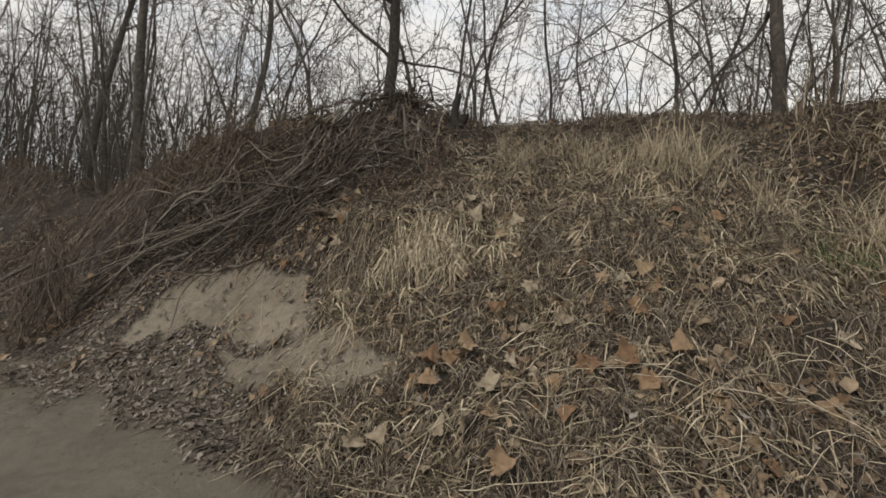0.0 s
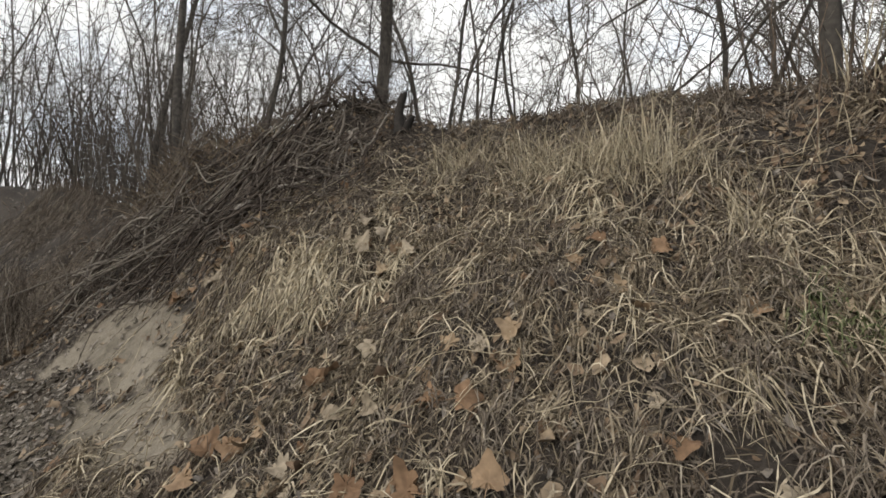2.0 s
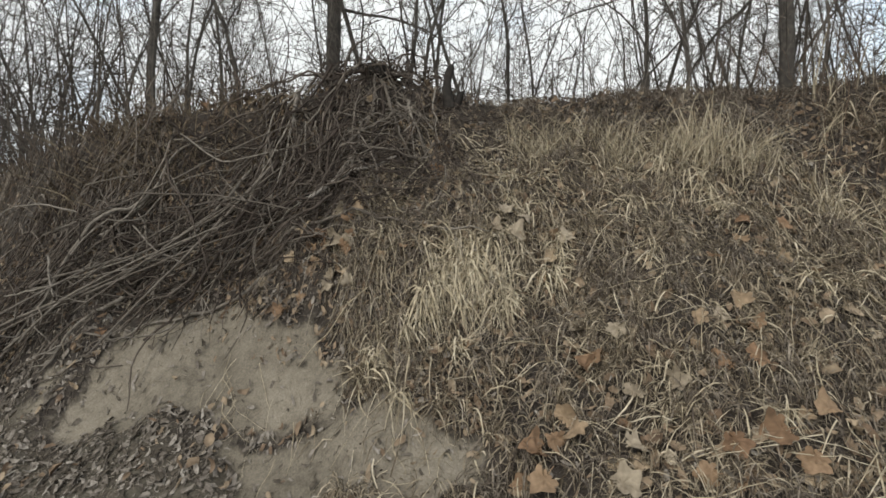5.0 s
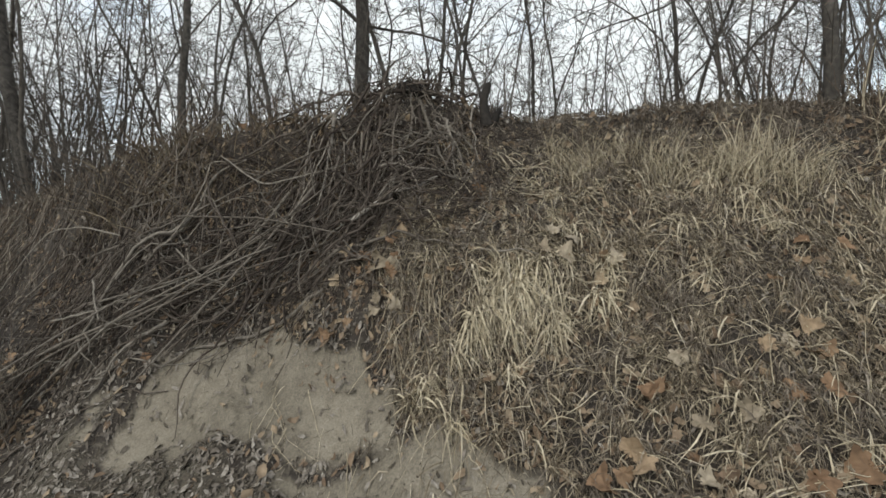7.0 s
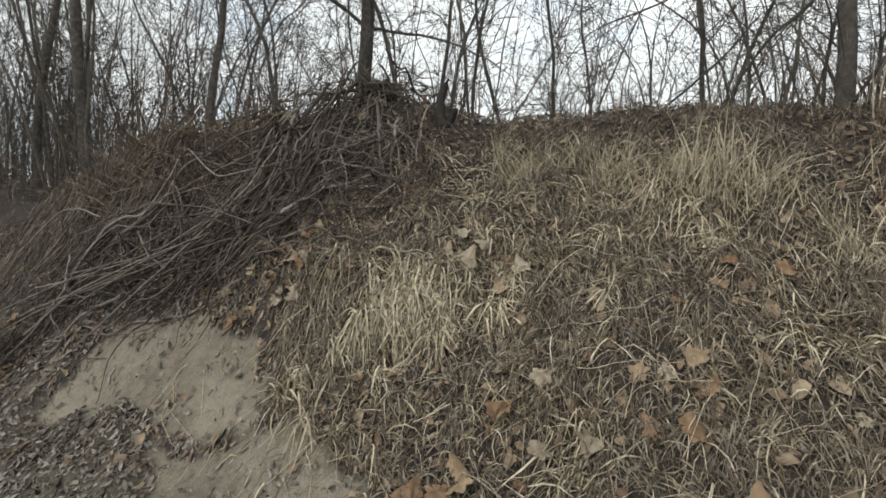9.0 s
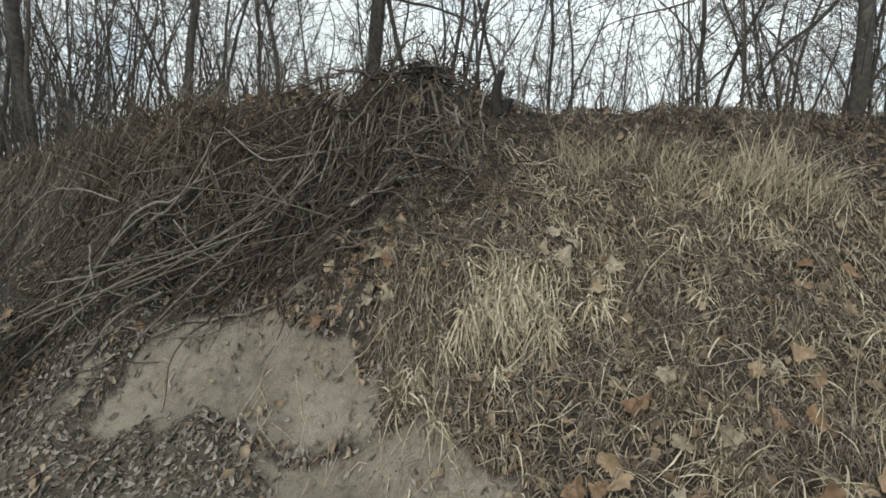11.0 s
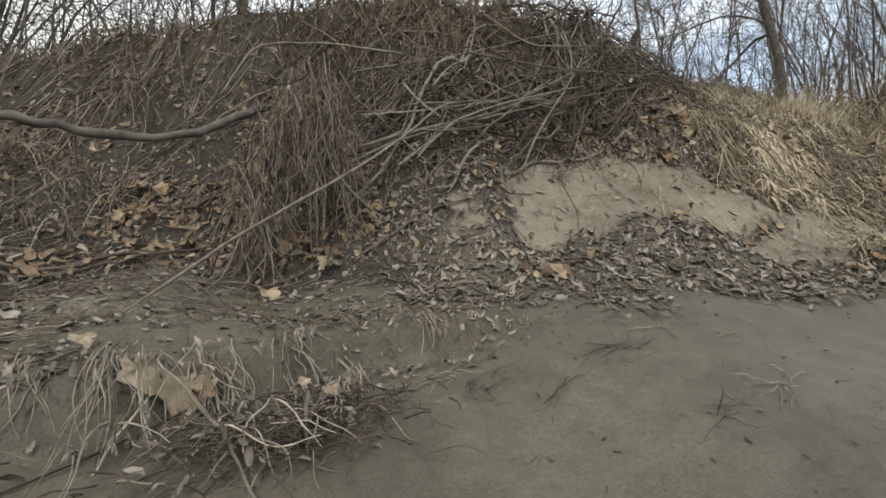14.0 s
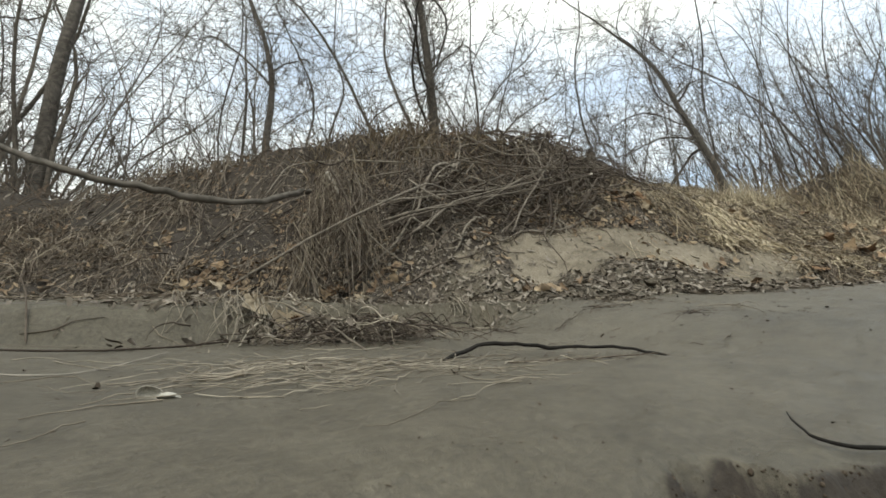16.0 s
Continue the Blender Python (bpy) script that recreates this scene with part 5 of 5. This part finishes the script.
stuff("flattened_straw", tubes(slope_lines(cx, cy, rng.uniform(0, 6.28, n), rng.uniform(0.03, 0.13, n), 6, rng, 0.2, rng.uniform(0, 0.01, n), rng.uniform(0, 0.01, n), 0.08), rng.uniform(0.0006, 0.0015, n)[:, None] * np.linspace(1, 0.6, 6)[None], 4), M_GREYSTRAW, "thin straw and twigs strewn along the edge of the mud", "straw")


def on_mud(pts, lift):
    return [(x, y, float(height(x, y)) + l) for (x, y), l in zip(pts, lift)]


stick("driftwood_stick", on_mud([(-3.5, 1.925), (-3.44, 1.945), (-3.385, 1.95), (-3.28, 1.885), (-3.18, 1.82), (-3.12, 1.755)], (0.004, 0.012, 0.024, 0.016, 0.014, 0.004)), 0.0045, 0.0024, M_CHAR, "dark bent driftwood stick lying on the mud", "stick", seed=8)
stick("driftwood_stick", on_mud([(-3.42, 1.86), (-3.3, 1.81), (-3.16, 1.75)], (0.003, 0.003, 0.004)), 0.0018, 0.0012, M_STICKOB, "thin grey stick lying flat on the mud", "stick", seed=13)
stick("driftwood_stick", on_mud([(-4.6, 2.14), (-4.13, 2.2), (-3.99, 2.26), (-3.84, 2.3), (-3.73, 2.34), (-3.62, 2.38)], (0.003, 0.003, 0.003, 0.006, 0.016, 0.03)), 0.0014, 0.0022, M_STICKOB, "long dark thin stick lying on the mud", "stick", seed=9)
stick("driftwood_stick", on_mud([(-4.4, 2.04), (-4.08, 2.05), (-4.02, 2.045), (-3.97, 2.12), (-3.894, 2.21)], (0.004, 0.004, 0.004, 0.004, 0.005)), 0.0016, 0.0013, M_PALEWOOD, "thin pale stick lying on the mud", "stick", seed=10)
stick("driftwood_stick", on_mud([(-4.16, 2.42), (-4.14, 2.4), (-4.119, 2.38)], (0.06, 0.035, 0.004)), 0.0014, 0.0022, M_STICKOB, "small forked twig standing in the mud", "stick", seed=14)
stick("root_piece", on_mud([(-3.43, 1.472), (-3.44, 1.467), (-3.452, 1.452), (-3.478, 1.442), (-3.474, 1.432), (-3.462, 1.428), (-3.44, 1.412), (-3.4, 1.39)], (0.014, 0.007, 0.005, 0.006, 0.009, 0.005, 0.006, 0.004)), 0.0008, 0.0021, M_CHAR, "dark crooked root at the broken mud edge", "root", seed=12, k=16)

# small bundles of straw and roots left on the mud
rs = np.random.default_rng(83)
for x0, y0, m, reach, mat in ((-2.49, 1.88, 14, 0.16, M_ROOT), (-2.69, 2.17, 16, 0.14, M_STICK), (-3.1, 2.33, 14, 0.12, M_ROOT), (-2.94, 2.14, 8, 0.06, M_STICK), (-2.73, 1.9, 9, 0.14, M_STICK), (-3.05, 2.27, 10, 0.1, M_STICK), (-2.45, 2.2, 12, 0.12, M_ROOT), (-3.7, 1.98, 9, 0.1, M_ROOT), (-3.55, 1.93, 10, 0.12, M_ROOT)):
    hx, hy = np.full(m, x0) + rs.normal(0, 0.02, m), np.full(m, y0) + rs.normal(0, 0.012, m)
    p = slope_lines(hx, hy, rs.choice([0.2, 3.3], m) + rs.normal(0, 0.5, m), reach * rs.uniform(0.4, 1.1, m), 8, rs, 0.16, rs.uniform(0.001, 0.012, m), rs.uniform(0.001, 0.006, m), 0.06)
    tv, tq = tubes(p, rs.uniform(0.0006, 0.0016, m)[:, None] * np.linspace(1, 0.5, 8)[None], 4)
    o = np.array([x0, y0, float(height(x0, y0))])
    sprig = new("straw_sprig", mesh_np("straw_sprig", tv - o, tq, mat))
    sprig.location = o
    tagged(sprig, "small bundle of loose straw and roots on the mud", "straw", "straw bundles on the mud", "stuff")

# mussel shell
shell = tagged(new("mussel_shell"), "pale open mussel shell lying on the grey mud", "shell")


def valve(name, matrix):
    """Half of a shell: a shallow oval bowl with growth ridges."""
    bm = bmesh.new()
    rings = []
    for i in range(1, 8):
        f = i / 7
        rings.append([bm.verts.new((0.024 * f * math.cos(a) * (1 + 0.15 * math.cos(a)), 0.016 * f * math.sin(a), 0.011 * (1 - f ** 2.2) + 0.0004 * (i % 2))) for a in [k * math.pi / 10 for k in range(20)]])
    top = bm.verts.new((0, 0, 0.0112))
    for i in range(20):
        j = (i + 1) % 20
        bm.faces.new((top, rings[0][i], rings[0][j]))
        for a, b in zip(rings, rings[1:]):
            bm.faces.new((a[i], b[i], b[j], a[j]))
    me = bpy.data.meshes.new(name)
    bm.to_mesh(me)
    bm.free()
    me.materials.append(M_SHELL)
    for pol in me.polygons:
        pol.use_smooth = True
    ob = new(name, me)
    ob.parent = shell
    ob.matrix_local = matrix
    ob.modifiers.new("thick", "SOLIDIFY").thickness = 0.0012
    return tagged(ob)


valve("valve", pose(0.018, 0.0, -0.003, -10, 8, 10))
valve("valve", pose(-0.02, 0.0, 0.009, -65, 6, 15))
shell.matrix_world = Matrix.Translation((-3.912, 1.866, float(height(-3.912, 1.866)) + 0.001)) @ pose(0, 0, 0, 0, 0, -30) @ Matrix.Scale(0.58, 4)

# crumbs of mud along the broken edge
rng = np.random.default_rng(37)
cv, cq = [], []
base = bmesh.new()
bmesh.ops.create_icosphere(base, subdivisions=2, radius=1.0)
bv = np.array([v.co[:] for v in base.verts])
bf = np.array([[v.index for v in f.verts] for f in base.faces])
base.free()
m = 650
ex = rng.uniform(-3.78, -3.4, m)
ey = lip_y(ex) - np.abs(rng.normal(0, 0.03, m)) + 0.001
er = rng.choice([0.0006, 0.0009, 0.0013, 0.002], m, p=[0.45, 0.33, 0.17, 0.05])
for i in range(m):
    lump = bv * (1 + 0.3 * np.sin(bv @ rng.normal(0, 2.5, 3))[:, None]) * rng.uniform(0.6, 1.3, 3) * er[i]
    cv.append(lump + np.array([ex[i], ey[i], float(height(ex[i], ey[i])) + -0.2 * er[i]]))
    cq.append(bf + i * len(bv))
M_CLOD = organic("mud_crumb", [(0.03, 0.02, 0.013), (0.06, 0.042, 0.028), (0.1, 0.075, 0.052)], grain=150, bump=0.6)
stuff("mud_crumbs", (np.concatenate(cv), np.concatenate(cq)), M_CLOD, "dark crumbs of earth along the broken mud edge", "mud")
# specks and chips over the mud
cx, cy = scatter(rng, 9000, -4.6, -0.8, 0.9, 2.5, lambda x, y: 0.5 * smooth(1.6, 1.9, y + 0.6 * (x + 3.5) ** 2) * np.exp(-np.maximum(foot_y(x) - y, 0) / 0.35) * np.clip(0.5 + 0.9 * vnoise(x, y, 0.2, 69), 0, 1))
stuff("mud_chips", leaves(rng, cx, cy, 0.004, 0.018, 0.5, 0.003, 0.3), M_CLOD, "dark specks of bark and leaf on the mud", "litter")

cx, cy = scatter(rng, 2600, -4.3, -2.2, 1.3, 2.2, lambda x, y: 0.4 + 0.5 * vnoise(x, y, 0.12, 65))
stuff("mud_chips", leaves(rng, cx, cy, 0.0015, 0.005, 0.6, 0.0015, 0.3), M_CLOD, "tiny dark specks scattered over the mud", "litter")

cx, cy = scatter(rng, 260, -3.6, -2.3, 1.72, 2.25, lambda x, y: np.clip(0.3 + 0.8 * vnoise(x, y, 0.2, 62), 0, 1))
n = len(cx)
stuff("twig_litter", tubes(slope_lines(cx, cy, rng.uniform(0, 6.28, n), rng.uniform(0.008, 0.05, n), 5, rng, 0.2, rng.uniform(0.0005, 0.002, n), rng.uniform(0.0005, 0.002, n)), rng.uniform(0.0003, 0.0009, n)[:, None] * np.linspace(1, 0.6, 5)[None], 4), M_STICK, "tiny broken twigs strewn over the mud", "twigs")

# dry stalks at the far side of the grass
cx, cy = scatter(rng, 900, 1.5, 3.6, 1.4, 4.2, lambda x, y: smooth(1.6, 2.3, x + 0.3 * (y - 2.5)) * (0.5 + 0.5 * vnoise(x, y, 0.3, 81)))
n = len(cx)
hgt = rng.uniform(0.2, 0.75, n)
st = over(cx, cy, -0.01)
en = st + np.stack([rng.normal(0, 0.3, n) * hgt, rng.normal(-0.1, 0.3, n) * hgt, hgt], 1)
stuff("dry_stalks", tubes(wiggly(st, en, 7, rng, 0.06), rng.uniform(0.0012, 0.0032, n)[:, None] * np.linspace(1, 0.35, 7)[None], 4), M_CANE, "thicket of thin brown dry stalks", "stalks")

# ---- woods behind the bank ----


def tree(name, seed, height_m, r0, lean, twiggy, label, limbs=7, ivy=0):
    """A bare crooked tree: trunk, limbs, and twigs of two orders."""
    r = np.random.default_rng(seed)
    root = tagged(new(name), label, "tree", "bare trees behind the bank")
    k = 26
    s = np.linspace(0, 1, k)
    bendy = min(1.0, 0.03 / r0)
    trunk = crooked(np.array([[0, 0, -0.12]]), np.array([[lean[0], lean[1], 1.0]]), np.array([height_m]), k, r, 0.012 + 0.065 * bendy ** 2, (lean[0] * 0.04, lean[1] * 0.04, 0.035))[0]
    rad = r0 * np.interp(s, [0, 0.04, 0.5, 1], [1.35, 1.0, 0.6, 0.12])
    part("trunk", tubes(trunk[None], rad[None], 9), M_BARK, root)

    def on_trunk(f):
        return np.array([np.interp(f, s, trunk[:, i]) for i in range(3)])

    st, di, le, ra = [], [], [], []
    for i in range(limbs):
        f = r.uniform(0.14, 0.9)
        az = r.uniform(0, 2 * np.pi)
        d = np.array([np.cos(az), np.sin(az), r.uniform(0.2, 1.3)])
        L = height_m * (1 - 0.5 * f) * r.uniform(0.16, 0.42)
        line = crooked(on_trunk(f)[None], d[None], np.array([L]), 14, r, 0.19, (0, 0, 0.04))[0]
        lr = min(max(0.004, r0 * (1 - 0.8 * f) * r.uniform(0.25, 0.5)), 0.019)
        part("limb", tubes(line[None], (lr * np.linspace(1, 0.22, 14))[None], 6), M_BARK, root)
        for j in range(7):
            a = int(r.integers(2, 13))
            st.append(line[a])
            di.append((line[a + 1] - line[a - 1]) / (np.linalg.norm(line[a + 1] - line[a - 1]) + 1e-9) + r.normal(0, 0.55, 3))
            le.append(L * r.uniform(0.2, 0.5))
            ra.append(max(0.0022, lr * 0.33))
    for i in range(int(twiggy * 0.35)):
        st.append(on_trunk(r.uniform(0.06, 1.0)))
        di.append(np.array([*r.normal(0, 1, 2), r.normal(0.5, 0.5)]))
        le.append(height_m * r.uniform(0.05, 0.18))
        ra.append(0.0032)
    for i in range(ivy):
        st.append(on_trunk(r.uniform(0.0, 0.9)) + r.normal(0, r0, 3))
        di.append(np.array([*r.normal(0, 0.6, 2), r.normal(0.4, 0.7)]))
        le.append(r.uniform(0.15, 0.6))
        ra.append(0.003)
    st, di, le, ra = np.array(st), np.array(di), np.array(le), np.array(ra)
    p1 = crooked(st, di, le, 7, r, 0.18, (0, 0, 0.03))
    out = [tubes(p1, np.maximum(ra, 0.002)[:, None] * np.linspace(1, 0.4, 7)[None], 3)]
    pick = r.integers(0, len(st), twiggy * 4)
    j = r.integers(2, 6, len(pick))
    dd = (p1[pick, j + 1] - p1[pick, j - 1]) / le[pick][:, None] * 3.5 + r.normal(0, 0.6, (len(pick), 3))
    p2 = crooked(p1[pick, j], dd, np.maximum(le[pick] * r.uniform(0.15, 0.55, len(pick)), 0.06), 4, r, 0.25)
    out.append(tubes(p2, np.full((len(pick), 1), 0.003) * np.linspace(1, 0.5, 4)[None], 3))
    tw = part("twig_spray", join(out), M_TWIG, root)
    tw["kind"] = "stuff"
    return root


def plant(ob, x, y, turn=0, scale=1.0, sink=0.0):
    ob.matrix_world = Matrix.Translation((x, y, float(height(x, y)) - sink)) @ pose(0, 0, 0, 0, 0, turn) @ Matrix.Scale(scale, 4)
    return ob


# TREES
for seed, x, y, h, r0, lean, tw, ivy, label in (
    (101, -1.27, 5.1, 8.0, 0.075, (0.015, 0.03), 320, 900, "tall bare tree with grey bark and ivy stems"),
    (102, 2.05, 3.5, 6.5, 0.048, (0.02, -0.03), 380, 0, "leaning bare tree with dark grey bark"),
    (103, -4.9, 5.9, 9.0, 0.075, (-0.02, 0.03), 260, 0, "straight grey-barked bare tree"),
    (104, -6.3, 6.6, 9.0, 0.06, (0.0, 0.03), 260, 0, "straight grey-barked bare tree"),
    (105, -3.1, 5.5, 8.0, 0.045, (0.0, 0.05), 240, 0, "crooked bare tree with dark bark"),
    (106, -0.56, 5.2, 5.5, 0.022, (0.03, 0.0), 150, 0, "thin bare tree with twin stems"),
    (107, -0.5, 5.25, 5.0, 0.02, (0.08, 0.0), 130, 0, "thin bare tree leaning aside"),
    (108, -0.15, 5.65, 6.0, 0.022, (0.0, 0.02), 150, 0, "thin straight bare tree"),
    (109, 0.27, 5.7, 6.0, 0.024, (-0.1, 0.0), 150, 0, "thin bare tree leaning over"),
    (110, 0.8, 6.2, 6.0, 0.024, (-0.03, 0.0), 150, 0, "thin straight bare tree"),
    (111, -2.05, 4.9, 5.5, 0.022, (0.02, 0.0), 150, 0, "thin crooked bare tree"),
    (112, 2.15, 5.2, 6.0, 0.026, (-0.12, 0.0), 150, 0, "thin bare tree leaning over"),
    (113, 2.3, 5.3, 6.0, 0.022, (0.06, 0.0), 150, 0, "thin bare tree among others"),
):
    plant(tree("tree", seed, h, r0, lean, tw, label, 9, ivy), x, y)
stick("leaning_pole", [(1.0, 4.25, 2.6), (1.4, 4.3, 2.95), (1.75, 4.35, 3.25), (2.1, 4.4, 3.65)], 0.012, 0.006, M_BARK, "dark dead pole leaning among the saplings", "branch", seed=21)
saplings = []
for i in range(8):
    rr = random.Random(i + 50)
    sp = tree("sapling", 200 + i, rr.uniform(3.6, 6.5), rr.uniform(0.011, 0.024), (rr.uniform(-0.2, 0.2), rr.uniform(-0.06, 0.06)), 95, "thin bare grey sapling in the woods", 7)
    saplings.append(sp)
rt = random.Random(77)
spots = []
while len(spots) < 48:
    y = 4.6 + 9.5 * rt.random() ** 1.4
    x = (-1.2 + 2.25 * rt.random() ** 1.25) * (y + 1.5) - 0.6
    if y > float(crest_y(x)) + 0.3 and all((x - a) ** 2 + (y - b) ** 2 > 0.2 for a, b in spots):
        spots.append((x, y))
for i, (x, y) in enumerate(spots):
    sp = saplings[i] if i < 8 else copy_thing(saplings[i % 8], Matrix())
    plant(sp, x, y, rt.uniform(0, 360), rt.uniform(0.75, 1.3))

# leaves on the floor of the woods
rng = np.random.default_rng(58)
lx, ly = scatter(rng, 15000, -10, 8, 2.5, 10, lambda x, y: smooth(0.98, 1.08, bank_t(x, y)) * np.exp(-np.maximum(bank_t(x, y) - 1, 0) / 2.0))
stuff("leaf_litter", leaves(rng, lx, ly, 0.04, 0.085, 0.6, 0.04, 0.7), M_LITTER, "brown-grey leaves on the floor of the woods", "leaf litter")
lx, ly = scatter(rng, 4000, 2.2, 6.0, 0.8, 3.6, lambda x, y: 0.5 * smooth(0.0, 0.15, bank_t(x, y)) * smooth(1.1, 1.0, bank_t(x, y)))
stuff("leaf_litter", leaves(rng, lx, ly, 0.025, 0.06, 0.5, 0.04, 0.8), M_LITTER, "dead leaves on the bank beyond the grass", "leaf litter")

# undergrowth of thin twigs behind the crest
rng = np.random.default_rng(59)
n = 520
ux = rng.uniform(-7, 5, n)
uy = crest_y(ux) + 0.1 + 3.0 * rng.uniform(size=n) ** 1.5
uh = rng.uniform(0.3, 1.5, n)
st = over(ux, uy, -0.02)
en = st + np.stack([rng.normal(0, 0.35, n) * uh, rng.normal(0, 0.2, n) * uh, uh], 1)
u1 = wiggly(st, en, 8, rng, 0.06)
chunks = [tubes(u1, rng.uniform(0.002, 0.006, n)[:, None] * np.linspace(1, 0.35, 8)[None], 4)]
pick = rng.integers(0, n, 2600)
at = u1[pick, rng.integers(2, 8, len(pick))]
dd = np.stack([rng.normal(0, 0.8, len(pick)), rng.normal(0, 0.5, len(pick)), rng.normal(0.5, 0.5, len(pick))], 1)
chunks.append(tubes(wiggly(at, at + dd * rng.uniform(0.08, 0.35, len(pick))[:, None], 4, rng, 0.06), np.full((len(pick), 1), 0.0016) * np.linspace(1, 0.5, 4)[None], 3))
stuff("undergrowth", join(chunks), M_TWIG, "thin bare undergrowth twigs behind the crest", "undergrowth")


def thicket(seed, n, x0, x1, d0, d1, h0, h1, twigs, rad, label):
    """Dense thin stems with side twigs behind the crest."""
    rng = np.random.default_rng(seed)
    x = rng.uniform(x0, x1, n)
    y = crest_y(x) + rng.uniform(d0, d1, n)
    h = rng.uniform(h0, h1, n)
    st = over(x, y, -0.02)
    en = st + np.stack([rng.normal(0, 0.16, n) * h, rng.normal(0, 0.08, n) * h, h], 1)
    a = crooked(st, en - st, h, 12, rng, 0.07, (0, 0, 0.03))
    out = [tubes(a, rng.choice([0.5, 0.8, 1.3, 2.2], n)[:, None] * rad * np.linspace(1, 0.3, 12)[None], 5)]
    pick = rng.integers(0, n, twigs)
    at = a[pick, rng.integers(2, 12, twigs)]
    d = np.stack([rng.normal(0, 0.8, twigs), rng.normal(0, 0.5, twigs), rng.normal(0.5, 0.5, twigs)], 1)
    b = crooked(at, d, h[pick] * rng.uniform(0.06, 0.22, twigs), 5, rng, 0.2)
    out.append(tubes(b, np.full((twigs, 1), rad * 0.3) * np.linspace(1, 0.5, 5)[None], 3))
    m = twigs * 3 // 5
    pick2 = rng.integers(0, twigs, m)
    at = b[pick2, rng.integers(1, 5, m)]
    d = np.stack([rng.normal(0, 0.8, m), rng.normal(0, 0.5, m), rng.normal(0.3, 0.5, m)], 1)
    out.append(tubes(bends(at, at + d * (h[pick[pick2]] * rng.uniform(0.03, 0.09, m))[:, None], 3, rng, 0.14), np.full((m, 1), rad * 0.22) * np.linspace(1, 0.5, 3)[None], 3))
    stuff("thicket", join(out), M_TWIG, label, "thicket")


thicket(91, 200, -12.0, -3.0, 0.6, 6.0, 1.5, 6.5, 7600, 0.011, "dense brown-grey thicket of bare stems in the woods")
thicket(94, 120, -11.0, -5.2, 0.3, 3.0, 1.2, 4.6, 5600, 0.008, "low dense brown scrub over the shoulder of the bank")
thicket(95, 80, 4.6, 12.0, 0.2, 3.5, 3.0, 8.0, 2400, 0.011, "bare trees and scrub farther along the bank")
thicket(92, 60, 2.05, 5.5, 0.15, 1.5, 0.8, 3.0, 2600, 0.006, "bushy thicket of bare stems by the leaning tree")
thicket(96, 90, -7.0, -3.5, 0.1, 1.6, 0.4, 1.3, 2600, 0.004, "low bare scrub on the shoulder of the bank")
thicket(97, 46, 2.6, 8.0, 1.2, 5.0, 2.0, 5.0, 2000, 0.008, "dense bare scrub in the woods behind the brow")
thicket(98, 40, -4.5, 1.5, 1.6, 6.0, 1.5, 5.0, 1700, 0.006, "thin bare saplings and twigs in the woods")
thicket(99, 60, 3.6, 8.0, -0.6, 0.8, 1.5, 4.4, 3400, 0.008, "brown bushy thicket of bare trees at the far end of the bank")
thicket(93, 60, -2.2, 2.6, 0.3, 2.2, 0.5, 1.7, 1600, 0.004, "bare shrubs behind the crest")

# distant woods, denser where the bank curves away
rng = np.random.default_rng(61)
n = 420
dist, ang = rng.uniform(10, 34, n), -1.3 + 2.6 * rng.uniform(size=n) ** 1.9
bx, by = np.sin(ang) * dist - 1, np.cos(ang) * dist
bh = rng.uniform(3.5, 9.5, n) * np.interp(ang, [-1.2, -0.2, 0.5, 1.2], [1.2, 0.75, 0.65, 0.9])
s0 = np.stack([bx, by, np.full(n, 1.9)], 1)
far = crooked(s0, np.stack([rng.normal(0, 0.15, n), rng.normal(0, 0.05, n), np.ones(n)], 1), bh, 9, rng, 0.07, (0, 0, 0.03))
chunks = [tubes(far, rng.choice([0.015, 0.025, 0.045], n)[:, None] * np.linspace(1, 0.3, 9)[None], 4)]
pick = rng.integers(0, n, 9500)
at = far[pick, rng.integers(1, 9, len(pick))]
dd = np.stack([rng.normal(0, 0.8, len(pick)), rng.normal(0, 0.5, len(pick)), rng.normal(0.5, 0.6, len(pick))], 1)
far2 = crooked(at, dd, rng.uniform(0.4, 1.7, len(pick)), 4, rng, 0.25)
chunks.append(tubes(far2, np.full((len(pick), 1), 0.009) * np.linspace(1, 0.5, 4)[None], 3))
stuff("distant_woods", join(chunks), M_TWIG, "distant grey-brown bare woods beyond the bank", "woods")
